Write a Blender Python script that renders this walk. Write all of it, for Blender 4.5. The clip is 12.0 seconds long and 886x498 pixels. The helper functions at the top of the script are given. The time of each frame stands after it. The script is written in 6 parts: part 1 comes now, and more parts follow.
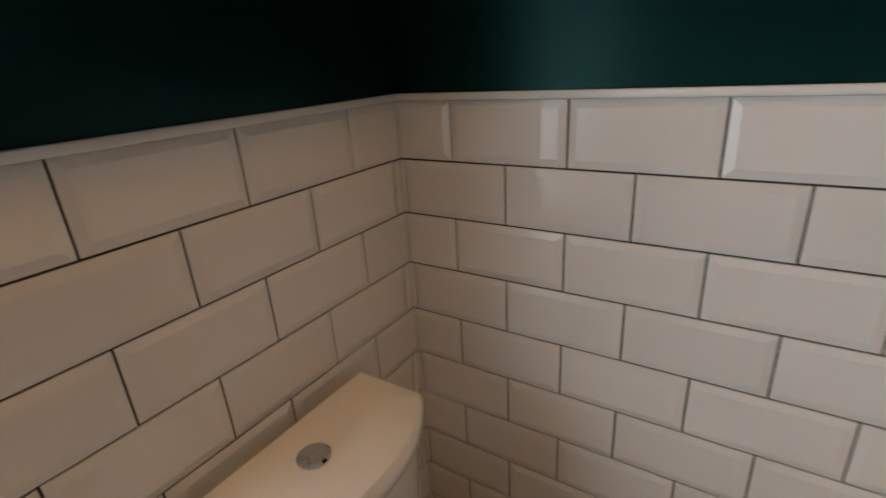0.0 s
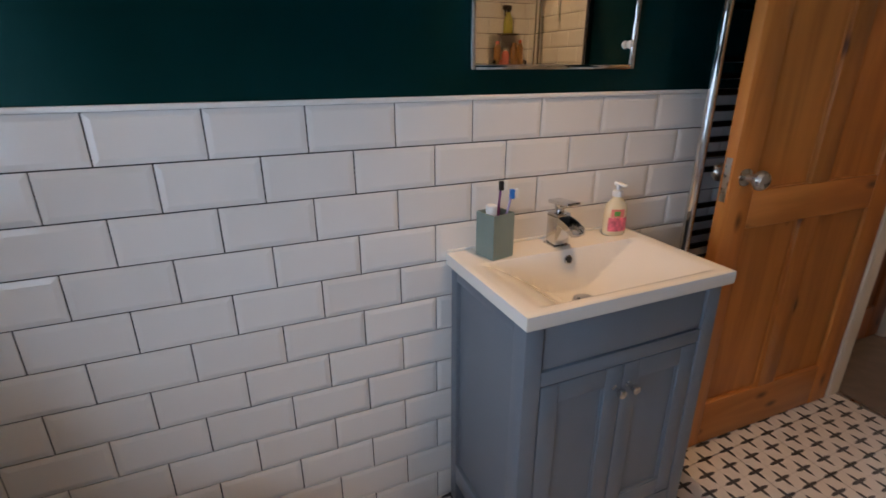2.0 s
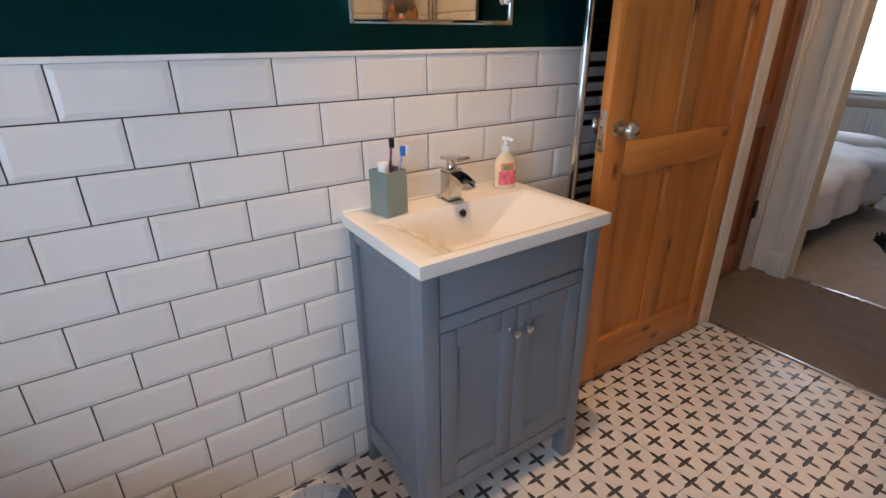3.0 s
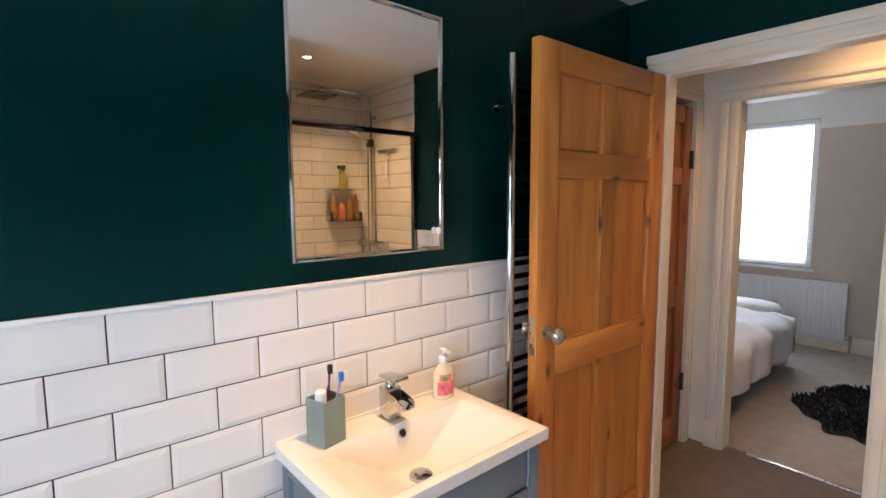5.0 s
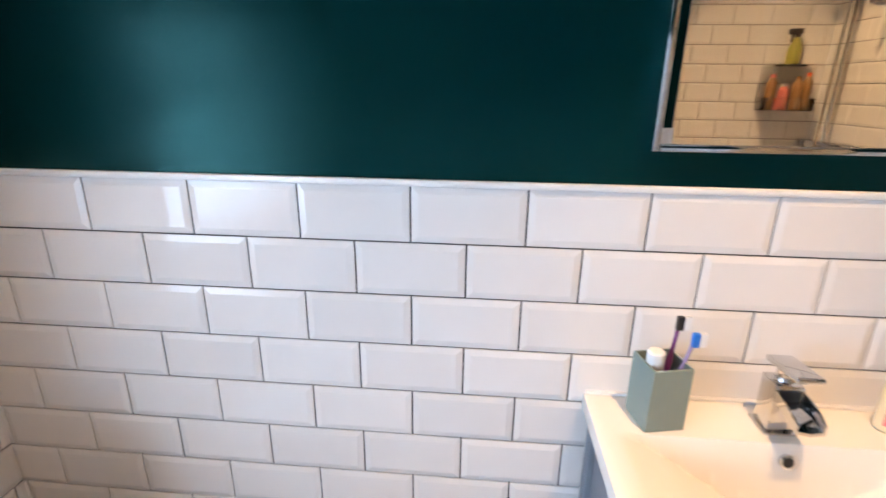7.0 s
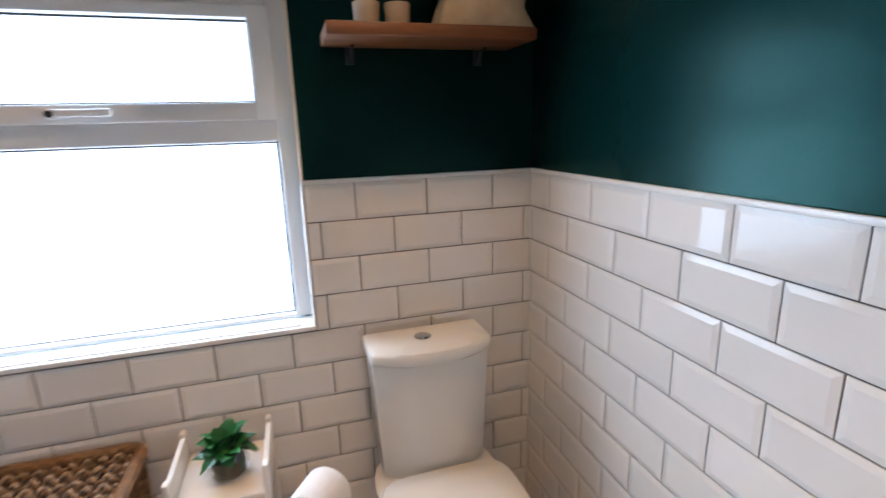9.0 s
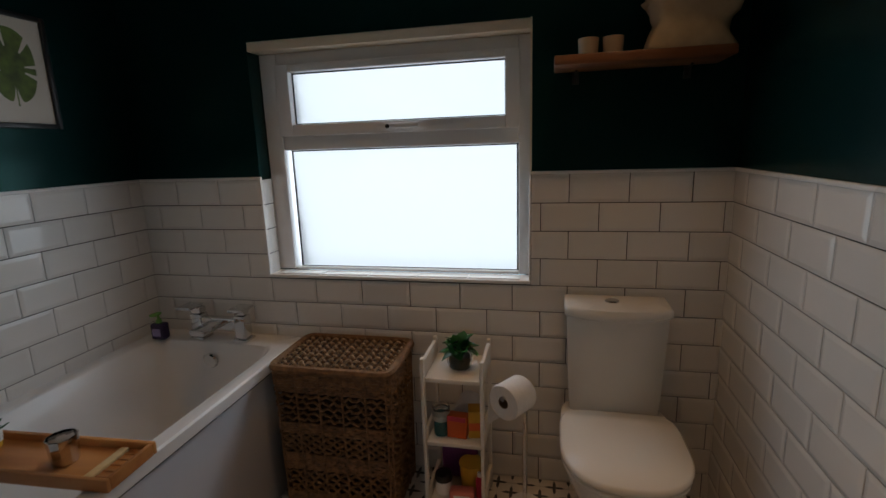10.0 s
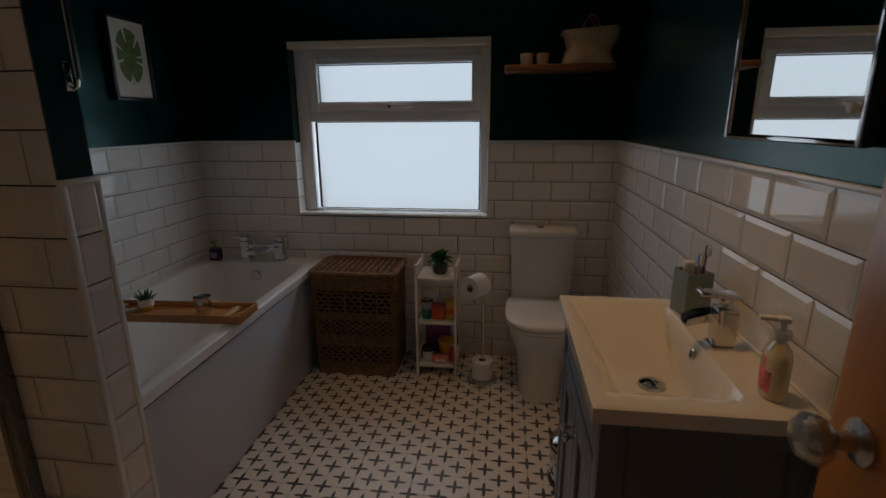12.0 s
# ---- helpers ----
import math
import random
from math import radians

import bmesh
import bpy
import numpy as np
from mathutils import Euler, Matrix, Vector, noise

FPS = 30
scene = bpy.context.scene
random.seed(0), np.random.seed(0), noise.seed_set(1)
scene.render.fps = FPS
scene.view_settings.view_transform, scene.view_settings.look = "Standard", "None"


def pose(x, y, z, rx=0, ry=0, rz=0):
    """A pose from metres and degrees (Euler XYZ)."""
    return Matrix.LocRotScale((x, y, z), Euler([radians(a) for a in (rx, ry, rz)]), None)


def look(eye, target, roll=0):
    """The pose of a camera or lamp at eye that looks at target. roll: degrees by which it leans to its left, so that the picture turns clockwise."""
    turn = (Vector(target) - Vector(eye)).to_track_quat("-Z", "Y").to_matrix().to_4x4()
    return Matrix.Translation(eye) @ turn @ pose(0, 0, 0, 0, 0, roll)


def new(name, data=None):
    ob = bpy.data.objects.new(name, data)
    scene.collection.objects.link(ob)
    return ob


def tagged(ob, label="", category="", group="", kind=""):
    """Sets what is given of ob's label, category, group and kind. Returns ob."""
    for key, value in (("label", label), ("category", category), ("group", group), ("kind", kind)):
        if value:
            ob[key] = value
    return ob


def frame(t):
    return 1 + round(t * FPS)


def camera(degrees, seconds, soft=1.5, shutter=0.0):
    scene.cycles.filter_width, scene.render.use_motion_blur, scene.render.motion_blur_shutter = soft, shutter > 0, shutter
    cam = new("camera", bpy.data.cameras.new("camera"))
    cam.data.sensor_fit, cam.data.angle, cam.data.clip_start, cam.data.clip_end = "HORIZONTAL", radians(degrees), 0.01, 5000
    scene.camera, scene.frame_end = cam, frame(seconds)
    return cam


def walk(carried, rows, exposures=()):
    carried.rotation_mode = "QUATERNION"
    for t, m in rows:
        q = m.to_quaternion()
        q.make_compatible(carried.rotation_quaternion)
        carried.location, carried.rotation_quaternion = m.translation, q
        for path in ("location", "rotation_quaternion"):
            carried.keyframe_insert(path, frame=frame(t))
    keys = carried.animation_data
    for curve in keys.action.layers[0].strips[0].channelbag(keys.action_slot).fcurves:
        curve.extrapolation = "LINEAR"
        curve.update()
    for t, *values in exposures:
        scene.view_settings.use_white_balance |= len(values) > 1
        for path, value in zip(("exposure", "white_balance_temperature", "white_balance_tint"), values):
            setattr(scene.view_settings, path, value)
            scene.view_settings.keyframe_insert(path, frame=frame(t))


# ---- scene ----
cam = camera(84.7, 12.0, soft=1.5, shutter=0.22)
PATH = [
    (0, (-0.711, -0.539, 1.302), (0.838, 0.497, 0.577), -3.7),
    (0.5, (-0.823, -0.56, 1.29), (0.985, -0.172, 0.529), -0.3),
    (1, (-0.965, -0.641, 1.308), (0.89, -0.574, 0.563), 1.0),
    (1.5, (-1.037, -0.689, 1.32), (0.787, -1.136, 0.633), 0.2),
    (2, (-1.119, -0.75, 1.313), (0.603, -1.491, 0.616), -0.2),
    (2.5, (-1.149, -0.766, 1.278), (0.44, -1.711, 0.514), 0.2),
    (2.7, (-1.165, -0.778, 1.267), (0.379, -1.756, 0.460), -0.2),
    (4.3, (-1.183, -0.792, 1.379), (0.292, -2.042, 0.868), 0.2),
    (4.5, (-1.191, -0.792, 1.394), (0.305, -2.054, 0.984), -0.4),
    (5, (-1.172, -0.795, 1.467), (0.333, -2.096, 1.263), -0.3),
    (5.5, (-1.18, -0.836, 1.471), (0.281, -2.184, 1.251), 0.3),
    (6, (-1.121, -0.931, 1.417), (0.536, -2.01, 1.119), -0.9),
    (6.5, (-0.999, -1.007, 1.41), (0.891, -1.454, 0.932), 0.9),
    (8.3, (-0.486, -1.086, 1.358), (0.784, 0.370, 0.838), -2.2),
    (8.5, (-0.557, -1.135, 1.356), (0.518, 0.488, 0.899), -1.3),
    (9, (-0.698, -1.319, 1.374), (-0.126, 0.536, 0.892), -1.7),
    (9.5, (-0.631, -1.538, 1.335), (-0.836, 0.374, 0.786), -1.1),
    (10, (-0.597, -1.774, 1.349), (-1.027, 0.135, 0.936), -1.9),
    (10.5, (-0.622, -2.062, 1.356), (-0.995, -0.155, 0.883), -0.8),
    (11, (-0.561, -2.267, 1.35), (-0.91, -0.344, 0.927), 0.0),
    (11.5, (-0.538, -2.429, 1.358), (-0.897, -0.527, 0.855), 0.6),
    (12, (-0.57, -2.641, 1.356), (-0.821, -0.724, 0.844), -0.4),
]
# seconds, stops, kelvin, tint
EXPOSURES = [(0, -2.24, 6650, 10), (0.5, -1.9, 5750, 10), (1, -2.13, 5600, 10), (1.5, -2.2, 5450, 10), (2.0, -2.26, 5500, 10), (2.5, -2.0, 5450, 10),
             (4.5, -1.32, 5550, 10), (5.5, -1.06, 5800, 10), (6.0, -1.12, 5500, 10), (6.5, -1.04, 5300, 10), (8.5, -1.03, 5700, 10), (9.0, -1.3, 5650, 10),
             (9.5, -2.9, 6450, 10), (10.0, -3.27, 6600, 10), (10.5, -3.36, 6750, 10), (11, -3.54, 6600, 10), (12, -3.95, 6450, 10)]
walk(cam, [(t, look(eye, target, roll)) for t, eye, target, roll in PATH], EXPOSURES)

# ---- light ----
world = bpy.data.worlds.new("sky")
scene.world = world
world.use_nodes = True
wn = world.node_tree.nodes
sky = wn.new("ShaderNodeTexSky")
sky.sky_type = "NISHITA"
sky.sun_disc = False
sky.sun_elevation, sky.sun_rotation = radians(35), radians(200)
world.node_tree.links.new(sky.outputs["Color"], wn["Background"].inputs["Color"])
wn["Background"].inputs["Strength"].default_value = 0.12


def area_lamp(name, m, sx, sy, watts, colour):
    d = bpy.data.lights.new(name, "AREA")
    d.shape, d.size, d.size_y, d.energy, d.color = "RECTANGLE", sx, sy, watts, colour
    ob = new(name, d)
    ob.matrix_world = m
    return ob


def spot_lamp(name, x, y, z, watts, cone, rx=0, ry=0):
    d = bpy.data.lights.new(name, "SPOT")
    d.energy, d.color, d.spot_size, d.spot_blend, d.shadow_soft_size = watts, (1.0, 0.55, 0.22), radians(cone), 0.9, 0.03
    ob = new(name, d)
    ob.matrix_world = pose(x, y, z, rx, ry, 0)
    return ob


DAY = (0.76, 0.88, 1.0)
area_lamp("daylight_bathroom_lower", look((-1.20, 0.215, 1.10), (-1.20, -0.785, 0.97)), 1.0, 0.57, 49, DAY)
area_lamp("daylight_bathroom_upper", look((-1.20, 0.215, 1.56), (-1.20, -0.785, 1.43)), 0.92, 0.27, 20, DAY)
area_lamp("daylight_bedroom", look((0.62, -6.78, 1.50), (0.62, -5, 1.40)), 1.3, 1.5, 75, (0.93, 0.97, 1.0))
CEIL = 2.33
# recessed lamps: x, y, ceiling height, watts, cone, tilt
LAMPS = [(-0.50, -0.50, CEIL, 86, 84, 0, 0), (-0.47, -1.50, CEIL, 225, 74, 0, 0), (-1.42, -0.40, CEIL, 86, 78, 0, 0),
         # last entry: an unseen landing lamp, added to warm the landing
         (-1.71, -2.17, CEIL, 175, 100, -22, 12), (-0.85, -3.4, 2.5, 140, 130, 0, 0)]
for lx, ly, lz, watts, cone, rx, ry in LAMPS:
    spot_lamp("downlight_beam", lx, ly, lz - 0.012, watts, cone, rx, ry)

# ---- materials ----


def material(name, colour, rough=0.5, metal=0.0, var=0.06, scale=6.0, bump=0.0, bump_scale=80.0, coat=0.0, island=0.0, spec=0.5, wear=0.2):
    m = bpy.data.materials.new(name)
    m.use_nodes = True
    nt = m.node_tree
    b = nt.nodes["Principled BSDF"]
    b.inputs["Roughness"].default_value, b.inputs["Metallic"].default_value = rough, metal
    b.inputs["Coat Weight"].default_value = coat
    b.inputs["Specular IOR Level"].default_value = spec
    co = nt.nodes.new("ShaderNodeTexCoord")
    n1 = nt.nodes.new("ShaderNodeTexNoise")
    n1.inputs["Scale"].default_value, n1.inputs["Detail"].default_value = scale, 6
    nt.links.new(co.outputs["Object"], n1.inputs["Vector"])
    ramp = nt.nodes.new("ShaderNodeMapRange")
    ramp.inputs["From Min"].default_value, ramp.inputs["From Max"].default_value = 0.3, 0.7
    ramp.inputs["To Min"].default_value, ramp.inputs["To Max"].default_value = 1 - var, 1 + var
    nt.links.new(n1.outputs["Fac"], ramp.inputs["Value"])
    mul = nt.nodes.new("ShaderNodeVectorMath")
    mul.operation = "SCALE"
    mul.inputs[0].default_value = colour
    nt.links.new(ramp.outputs["Result"], mul.inputs["Scale"])
    last = mul.outputs["Vector"]
    if island:
        info = nt.nodes.new("ShaderNodeObjectInfo")
        r2 = nt.nodes.new("ShaderNodeMapRange")
        r2.inputs["To Min"].default_value, r2.inputs["To Max"].default_value = 1 - island, 1 + island * 0.4
        nt.links.new(info.outputs["Random"], r2.inputs["Value"])
        m2 = nt.nodes.new("ShaderNodeVectorMath")
        m2.operation = "SCALE"
        nt.links.new(last, m2.inputs[0])
        nt.links.new(r2.outputs["Result"], m2.inputs["Scale"])
        last = m2.outputs["Vector"]
    nt.links.new(last, b.inputs["Base Color"])
    rr = nt.nodes.new("ShaderNodeMapRange")
    rr.inputs["To Min"].default_value, rr.inputs["To Max"].default_value = max(0.02, rough * (1 - wear)), min(1, rough * (1 + wear))
    nt.links.new(n1.outputs["Fac"], rr.inputs["Value"])
    nt.links.new(rr.outputs["Result"], b.inputs["Roughness"])
    if bump:
        n2 = nt.nodes.new("ShaderNodeTexNoise")
        n2.inputs["Scale"].default_value, n2.inputs["Detail"].default_value = bump_scale, 4
        nt.links.new(co.outputs["Object"], n2.inputs["Vector"])
        bp = nt.nodes.new("ShaderNodeBump")
        bp.inputs["Strength"].default_value, bp.inputs["Distance"].default_value = bump, 0.004
        nt.links.new(n2.outputs["Fac"], bp.inputs["Height"])
        nt.links.new(bp.outputs["Normal"], b.inputs["Normal"])
    return m


def wood(name, dark, light, axis=2, rough=0.4, knots=True, fine=1.0):
    """Grain that runs along one axis of the object, with knots."""
    m = bpy.data.materials.new(name)
    m.use_nodes = True
    nt = m.node_tree
    b = nt.nodes["Principled BSDF"]
    co = nt.nodes.new("ShaderNodeTexCoord")
    info = nt.nodes.new("ShaderNodeObjectInfo")
    off = nt.nodes.new("ShaderNodeVectorMath")
    off.operation = "MULTIPLY_ADD"
    off.inputs[1].default_value = (1, 1, 1)
    nt.links.new(co.outputs["Object"], off.inputs[0])
    sh = nt.nodes.new("ShaderNodeCombineXYZ")
    mm = nt.nodes.new("ShaderNodeMath")
    mm.operation = "MULTIPLY"
    mm.inputs[1].default_value = 7.3
    nt.links.new(info.outputs["Random"], mm.inputs[0])
    for i in range(3):
        nt.links.new(mm.outputs[0], sh.inputs[i])
    nt.links.new(sh.outputs[0], off.inputs[2])
    mp = nt.nodes.new("ShaderNodeMapping")
    s = [8.5 * fine] * 3
    s[axis] = 0.9
    mp.inputs["Scale"].default_value = s
    nt.links.new(off.outputs[0], mp.inputs["Vector"])
    n = nt.nodes.new("ShaderNodeTexNoise")
    n.inputs["Scale"].default_value, n.inputs["Detail"].default_value, n.inputs["Distortion"].default_value = 1.6, 7, 1.1
    nt.links.new(mp.outputs[0], n.inputs["Vector"])
    w = nt.nodes.new("ShaderNodeTexWave")
    w.inputs["Scale"].default_value, w.inputs["Distortion"].default_value, w.inputs["Detail"].default_value = 0.55, 5.0, 3
    w.bands_direction = "DIAGONAL"
    nt.links.new(mp.outputs[0], w.inputs["Vector"])
    mx = nt.nodes.new("ShaderNodeMath")
    mx.operation = "MULTIPLY_ADD"
    mx.inputs[1].default_value = 0.10
    nt.links.new(w.outputs["Fac"], mx.inputs[0])
    nt.links.new(n.outputs["Fac"], mx.inputs[2])
    cr = nt.nodes.new("ShaderNodeValToRGB")
    cr.color_ramp.elements[0].position, cr.color_ramp.elements[0].color = 0.36, (*dark, 1)
    cr.color_ramp.elements[1].position, cr.color_ramp.elements[1].color = 0.72, (*light, 1)
    nt.links.new(mx.outputs[0], cr.inputs["Fac"])
    last = cr.outputs["Color"]
    if knots:
        vm = nt.nodes.new("ShaderNodeMapping")
        ks = [4.3] * 3
        ks[axis] = 2.0
        vm.inputs["Scale"].default_value = ks
        nt.links.new(off.outputs[0], vm.inputs["Vector"])
        v = nt.nodes.new("ShaderNodeTexVoronoi")
        v.inputs["Scale"].default_value = 1.0
        v.voronoi_dimensions = "2D"
        sp, cb = nt.nodes.new("ShaderNodeSeparateXYZ"), nt.nodes.new("ShaderNodeCombineXYZ")
        nt.links.new(vm.outputs[0], sp.inputs[0])
        nt.links.new(sp.outputs["Y"], cb.inputs["X"])
        nt.links.new(sp.outputs["Z" if axis else "X"], cb.inputs["Y"])
        nt.links.new(cb.outputs[0], v.inputs["Vector"])
        kr = nt.nodes.new("ShaderNodeMapRange")
        kr.inputs["From Min"].default_value, kr.inputs["From Max"].default_value = 0.018, 0.085
        nt.links.new(v.outputs["Distance"], kr.inputs["Value"])
        mix = nt.nodes.new("ShaderNodeMixRGB")
        mix.inputs["Color1"].default_value = (dark[0] * 0.3, dark[1] * 0.25, dark[2] * 0.25, 1)
        nt.links.new(kr.outputs["Result"], mix.inputs["Fac"])
        nt.links.new(last, mix.inputs["Color2"])
        last = mix.outputs["Color"]
    tone = nt.nodes.new("ShaderNodeMapRange")
    tone.inputs["To Min"].default_value, tone.inputs["To Max"].default_value = 0.72, 1.10
    nt.links.new(info.outputs["Random"], tone.inputs["Value"])
    tint = nt.nodes.new("ShaderNodeVectorMath")
    tint.operation = "SCALE"
    nt.links.new(last, tint.inputs[0])
    nt.links.new(tone.outputs["Result"], tint.inputs["Scale"])
    last = tint.outputs["Vector"]
    nt.links.new(last, b.inputs["Base Color"])
    b.inputs["Roughness"].default_value = rough
    bp = nt.nodes.new("ShaderNodeBump")
    bp.inputs["Strength"].default_value, bp.inputs["Distance"].default_value = 0.15, 0.003
    nt.links.new(n.outputs["Fac"], bp.inputs["Height"])
    nt.links.new(bp.outputs["Normal"], b.inputs["Normal"])
    return m


def glass_material(name, rough, tint=(1, 1, 1)):
    m = bpy.data.materials.new(name)
    m.use_nodes = True
    b = m.node_tree.nodes["Principled BSDF"]
    b.inputs["Base Color"].default_value = (*tint, 1)
    b.inputs["Transmission Weight"].default_value = 1.0
    b.inputs["Roughness"].default_value = rough
    b.inputs["IOR"].default_value = 1.45
    return m


TILE_P = 0.2235      # floor tile pitch
FX0, FY0 = -0.4565, -2.036


def star_tile_material():
    """Off-white encaustic-look tile printed with black four-armed stars and thin grey lines, at real-world size."""
    m = bpy.data.materials.new("star_floor_tile")
    m.use_nodes = True
    nt = m.node_tree
    b = nt.nodes["Principled BSDF"]
    geo = nt.nodes.new("ShaderNodeNewGeometry")
    sep = nt.nodes.new("ShaderNodeSeparateXYZ")
    nt.links.new(geo.outputs["Position"], sep.inputs[0])

    def math_node(op, a, c=None, d=None):
        n = nt.nodes.new("ShaderNodeMath")
        n.operation = op
        for i, v in enumerate((a, c, d)):
            if v is None:
                continue
            if isinstance(v, (int, float)):
                n.inputs[i].default_value = v
            else:
                nt.links.new(v, n.inputs[i])
        return n.outputs[0]

    h = TILE_P / 2
    u = math_node("DIVIDE", math_node("SUBTRACT", sep.outputs["X"], FX0), h)
    v = math_node("DIVIDE", math_node("SUBTRACT", sep.outputs["Y"], FY0), h)

    def star(du, dv):
        """1 inside the star centred at the lattice point shifted by (du, dv)."""
        a = math_node("ABSOLUTE", math_node("SUBTRACT", math_node("FRACT", math_node("ADD", u, 0.5 + du)), 0.5))
        c = math_node("ABSOLUTE", math_node("SUBTRACT", math_node("FRACT", math_node("ADD", v, 0.5 + dv)), 0.5))
        big, small = math_node("MAXIMUM", a, c), math_node("MINIMUM", a, c)
        # arm half-width: narrow waist, leaf-like swelling, pointed end
        t = math_node("DIVIDE", big, 0.345)
        half = math_node("MULTIPLY", math_node("SUBTRACT", 1.0, math_node("MULTIPLY", t, t)), math_node("ADD", 0.046, math_node("MULTIPLY", t, 0.056)))
        return math_node("LESS_THAN", small, half), math_node("LESS_THAN", small, 0.010)

    s1, l1 = star(0.0, 0.0)
    s2, l2 = star(0.5, 0.5)
    stars = math_node("MAXIMUM", s1, s2)
    wear = nt.nodes.new("ShaderNodeTexNoise")
    wear.inputs["Scale"].default_value, wear.inputs["Detail"].default_value = 35, 5
    nt.links.new(geo.outputs["Position"], wear.inputs["Vector"])
    ink = math_node("MULTIPLY", stars, math_node("MULTIPLY_ADD", wear.outputs["Fac"], 0.25, 0.82))
    base = nt.nodes.new("ShaderNodeMixRGB")
    base.inputs["Color1"].default_value, base.inputs["Color2"].default_value = (0.78, 0.72, 0.66, 1), (0.62, 0.57, 0.52, 1)
    nt.links.new(wear.outputs["Fac"], base.inputs["Fac"])
    thin = nt.nodes.new("ShaderNodeMixRGB")
    nt.links.new(math_node("MULTIPLY", math_node("MAXIMUM", l1, l2), 0.32), thin.inputs["Fac"])
    nt.links.new(base.outputs[0], thin.inputs["Color1"])
    thin.inputs["Color2"].default_value = (0.33, 0.31, 0.3, 1)
    mix = nt.nodes.new("ShaderNodeMixRGB")
    nt.links.new(math_node("MINIMUM", ink, 1.0), mix.inputs["Fac"])
    nt.links.new(thin.outputs[0], mix.inputs["Color1"])
    mix.inputs["Color2"].default_value = (0.022, 0.02, 0.022, 1)
    nt.links.new(mix.outputs[0], b.inputs["Base Color"])
    b.inputs["Roughness"].default_value = 0.38
    return m


M_GREEN = material("dark_green_eggshell_paint", (0.0018, 0.0165, 0.0162), 0.25, var=0.05, scale=9, bump=0.09, bump_scale=40, spec=0.25, wear=0.05)
M_GREEN.node_tree.nodes["Principled BSDF"].inputs["Specular Tint"].default_value = (0.36, 0.95, 0.86, 1)
M_TILE = material("white_glazed_metro_tile", (0.80, 0.775, 0.74), 0.05, var=0.02, scale=9, bump=0.02, bump_scale=22, coat=0.45, island=0.05)
M_GROUT = material("dark_grey_grout", (0.045, 0.043, 0.042), 0.9, var=0.2, scale=30, bump=0.3, bump_scale=300)
M_TRIM = material("white_plastic_tile_trim", (0.80, 0.78, 0.75), 0.3, var=0.02)
M_FLOOR = star_tile_material()
M_FGROUT = material("grey_floor_grout", (0.33, 0.31, 0.29), 0.9, var=0.15, scale=40)
M_WHITE = material("white_gloss_woodwork_paint", (0.80, 0.70, 0.55), 0.42, var=0.04, scale=5, bump=0.08, bump_scale=25)
M_CEIL = material("white_matt_ceiling_paint", (0.80, 0.78, 0.74), 0.8, var=0.03, bump=0.1, bump_scale=120)
M_UPVC = material("white_plastic_window_frame", (0.80, 0.80, 0.80), 0.3, var=0.03)
M_CERAMIC = material("white_sanitary_ceramic", (0.82, 0.785, 0.72), 0.08, var=0.015, scale=4, coat=0.3)
M_ACRYLIC = material("white_bath_acrylic", (0.80, 0.79, 0.78), 0.16, var=0.02, scale=4)
# white panel toned grey-blue: shade on the bath's side is in the colour
M_PANEL = material("shade_toned_white_panel", (0.56, 0.565, 0.60), 0.33, var=0.03, scale=5)
M_VAN = material("slate_grey_painted_wood", (0.155, 0.175, 0.205), 0.38, var=0.05, scale=7, bump=0.06, bump_scale=60)
M_CHROME = material("polished_chrome", (0.64, 0.64, 0.64), 0.06, metal=1.0, var=0.02)
M_SATIN = material("satin_nickel", (0.55, 0.52, 0.48), 0.28, metal=1.0, var=0.06, scale=40)
# also colours the shade inside the basin overflow and tap spout
M_DARK = material("black_rubber_and_hole_shade", (0.012, 0.012, 0.012), 0.5)
M_PINE = wood("orange_waxed_pine", (0.40, 0.133, 0.020), (0.58, 0.222, 0.041), axis=2, rough=0.38)
M_PINE_H = wood("orange_waxed_pine_rail", (0.41, 0.138, 0.021), (0.59, 0.228, 0.043), axis=1, rough=0.38)
M_PINE_D = wood("dark_waxed_pine", (0.22, 0.065, 0.014), (0.42, 0.15, 0.035), axis=2, rough=0.42)
M_CARPET = material("taupe_carpet", (0.20, 0.155, 0.122), 0.95, var=0.14, scale=14, bump=0.8, bump_scale=500)
M_CARPET2 = material("beige_bedroom_carpet", (0.42, 0.36, 0.31), 0.95, var=0.10, scale=10, bump=0.8, bump_scale=500)
M_BEIGE = material("beige_wall_paint", (0.60, 0.505, 0.425), 0.7, var=0.04, bump=0.1, bump_scale=90)
M_LINEN = material("white_cotton_bedding", (0.80, 0.77, 0.78), 0.85, var=0.05, scale=12, bump=0.4, bump_scale=60)
M_FROST = glass_material("frosted_window_glass", 0.45)
M_GLASS = glass_material("clear_glass", 0.0, (0.97, 1.0, 0.99))
M_MIRROR = material("silvered_mirror", (0.92, 0.92, 0.90), 0.0, metal=1.0, var=0.0)

# ---- mesh helpers ----


def box(bm, x0, x1, y0, y1, z0, z1, bevel=0.0, seg=2):
    r = bmesh.ops.create_cube(bm, size=1.0)
    vs = r["verts"]
    for v in vs:
        v.co = Vector(((x0 + x1) / 2 + v.co.x * (x1 - x0), (y0 + y1) / 2 + v.co.y * (y1 - y0), (z0 + z1) / 2 + v.co.z * (z1 - z0)))
    if bevel:
        es = list({e for v in vs for e in v.link_edges})
        bmesh.ops.bevel(bm, geom=es, offset=bevel, segments=seg, profile=0.5, affect="EDGES")
    return bm


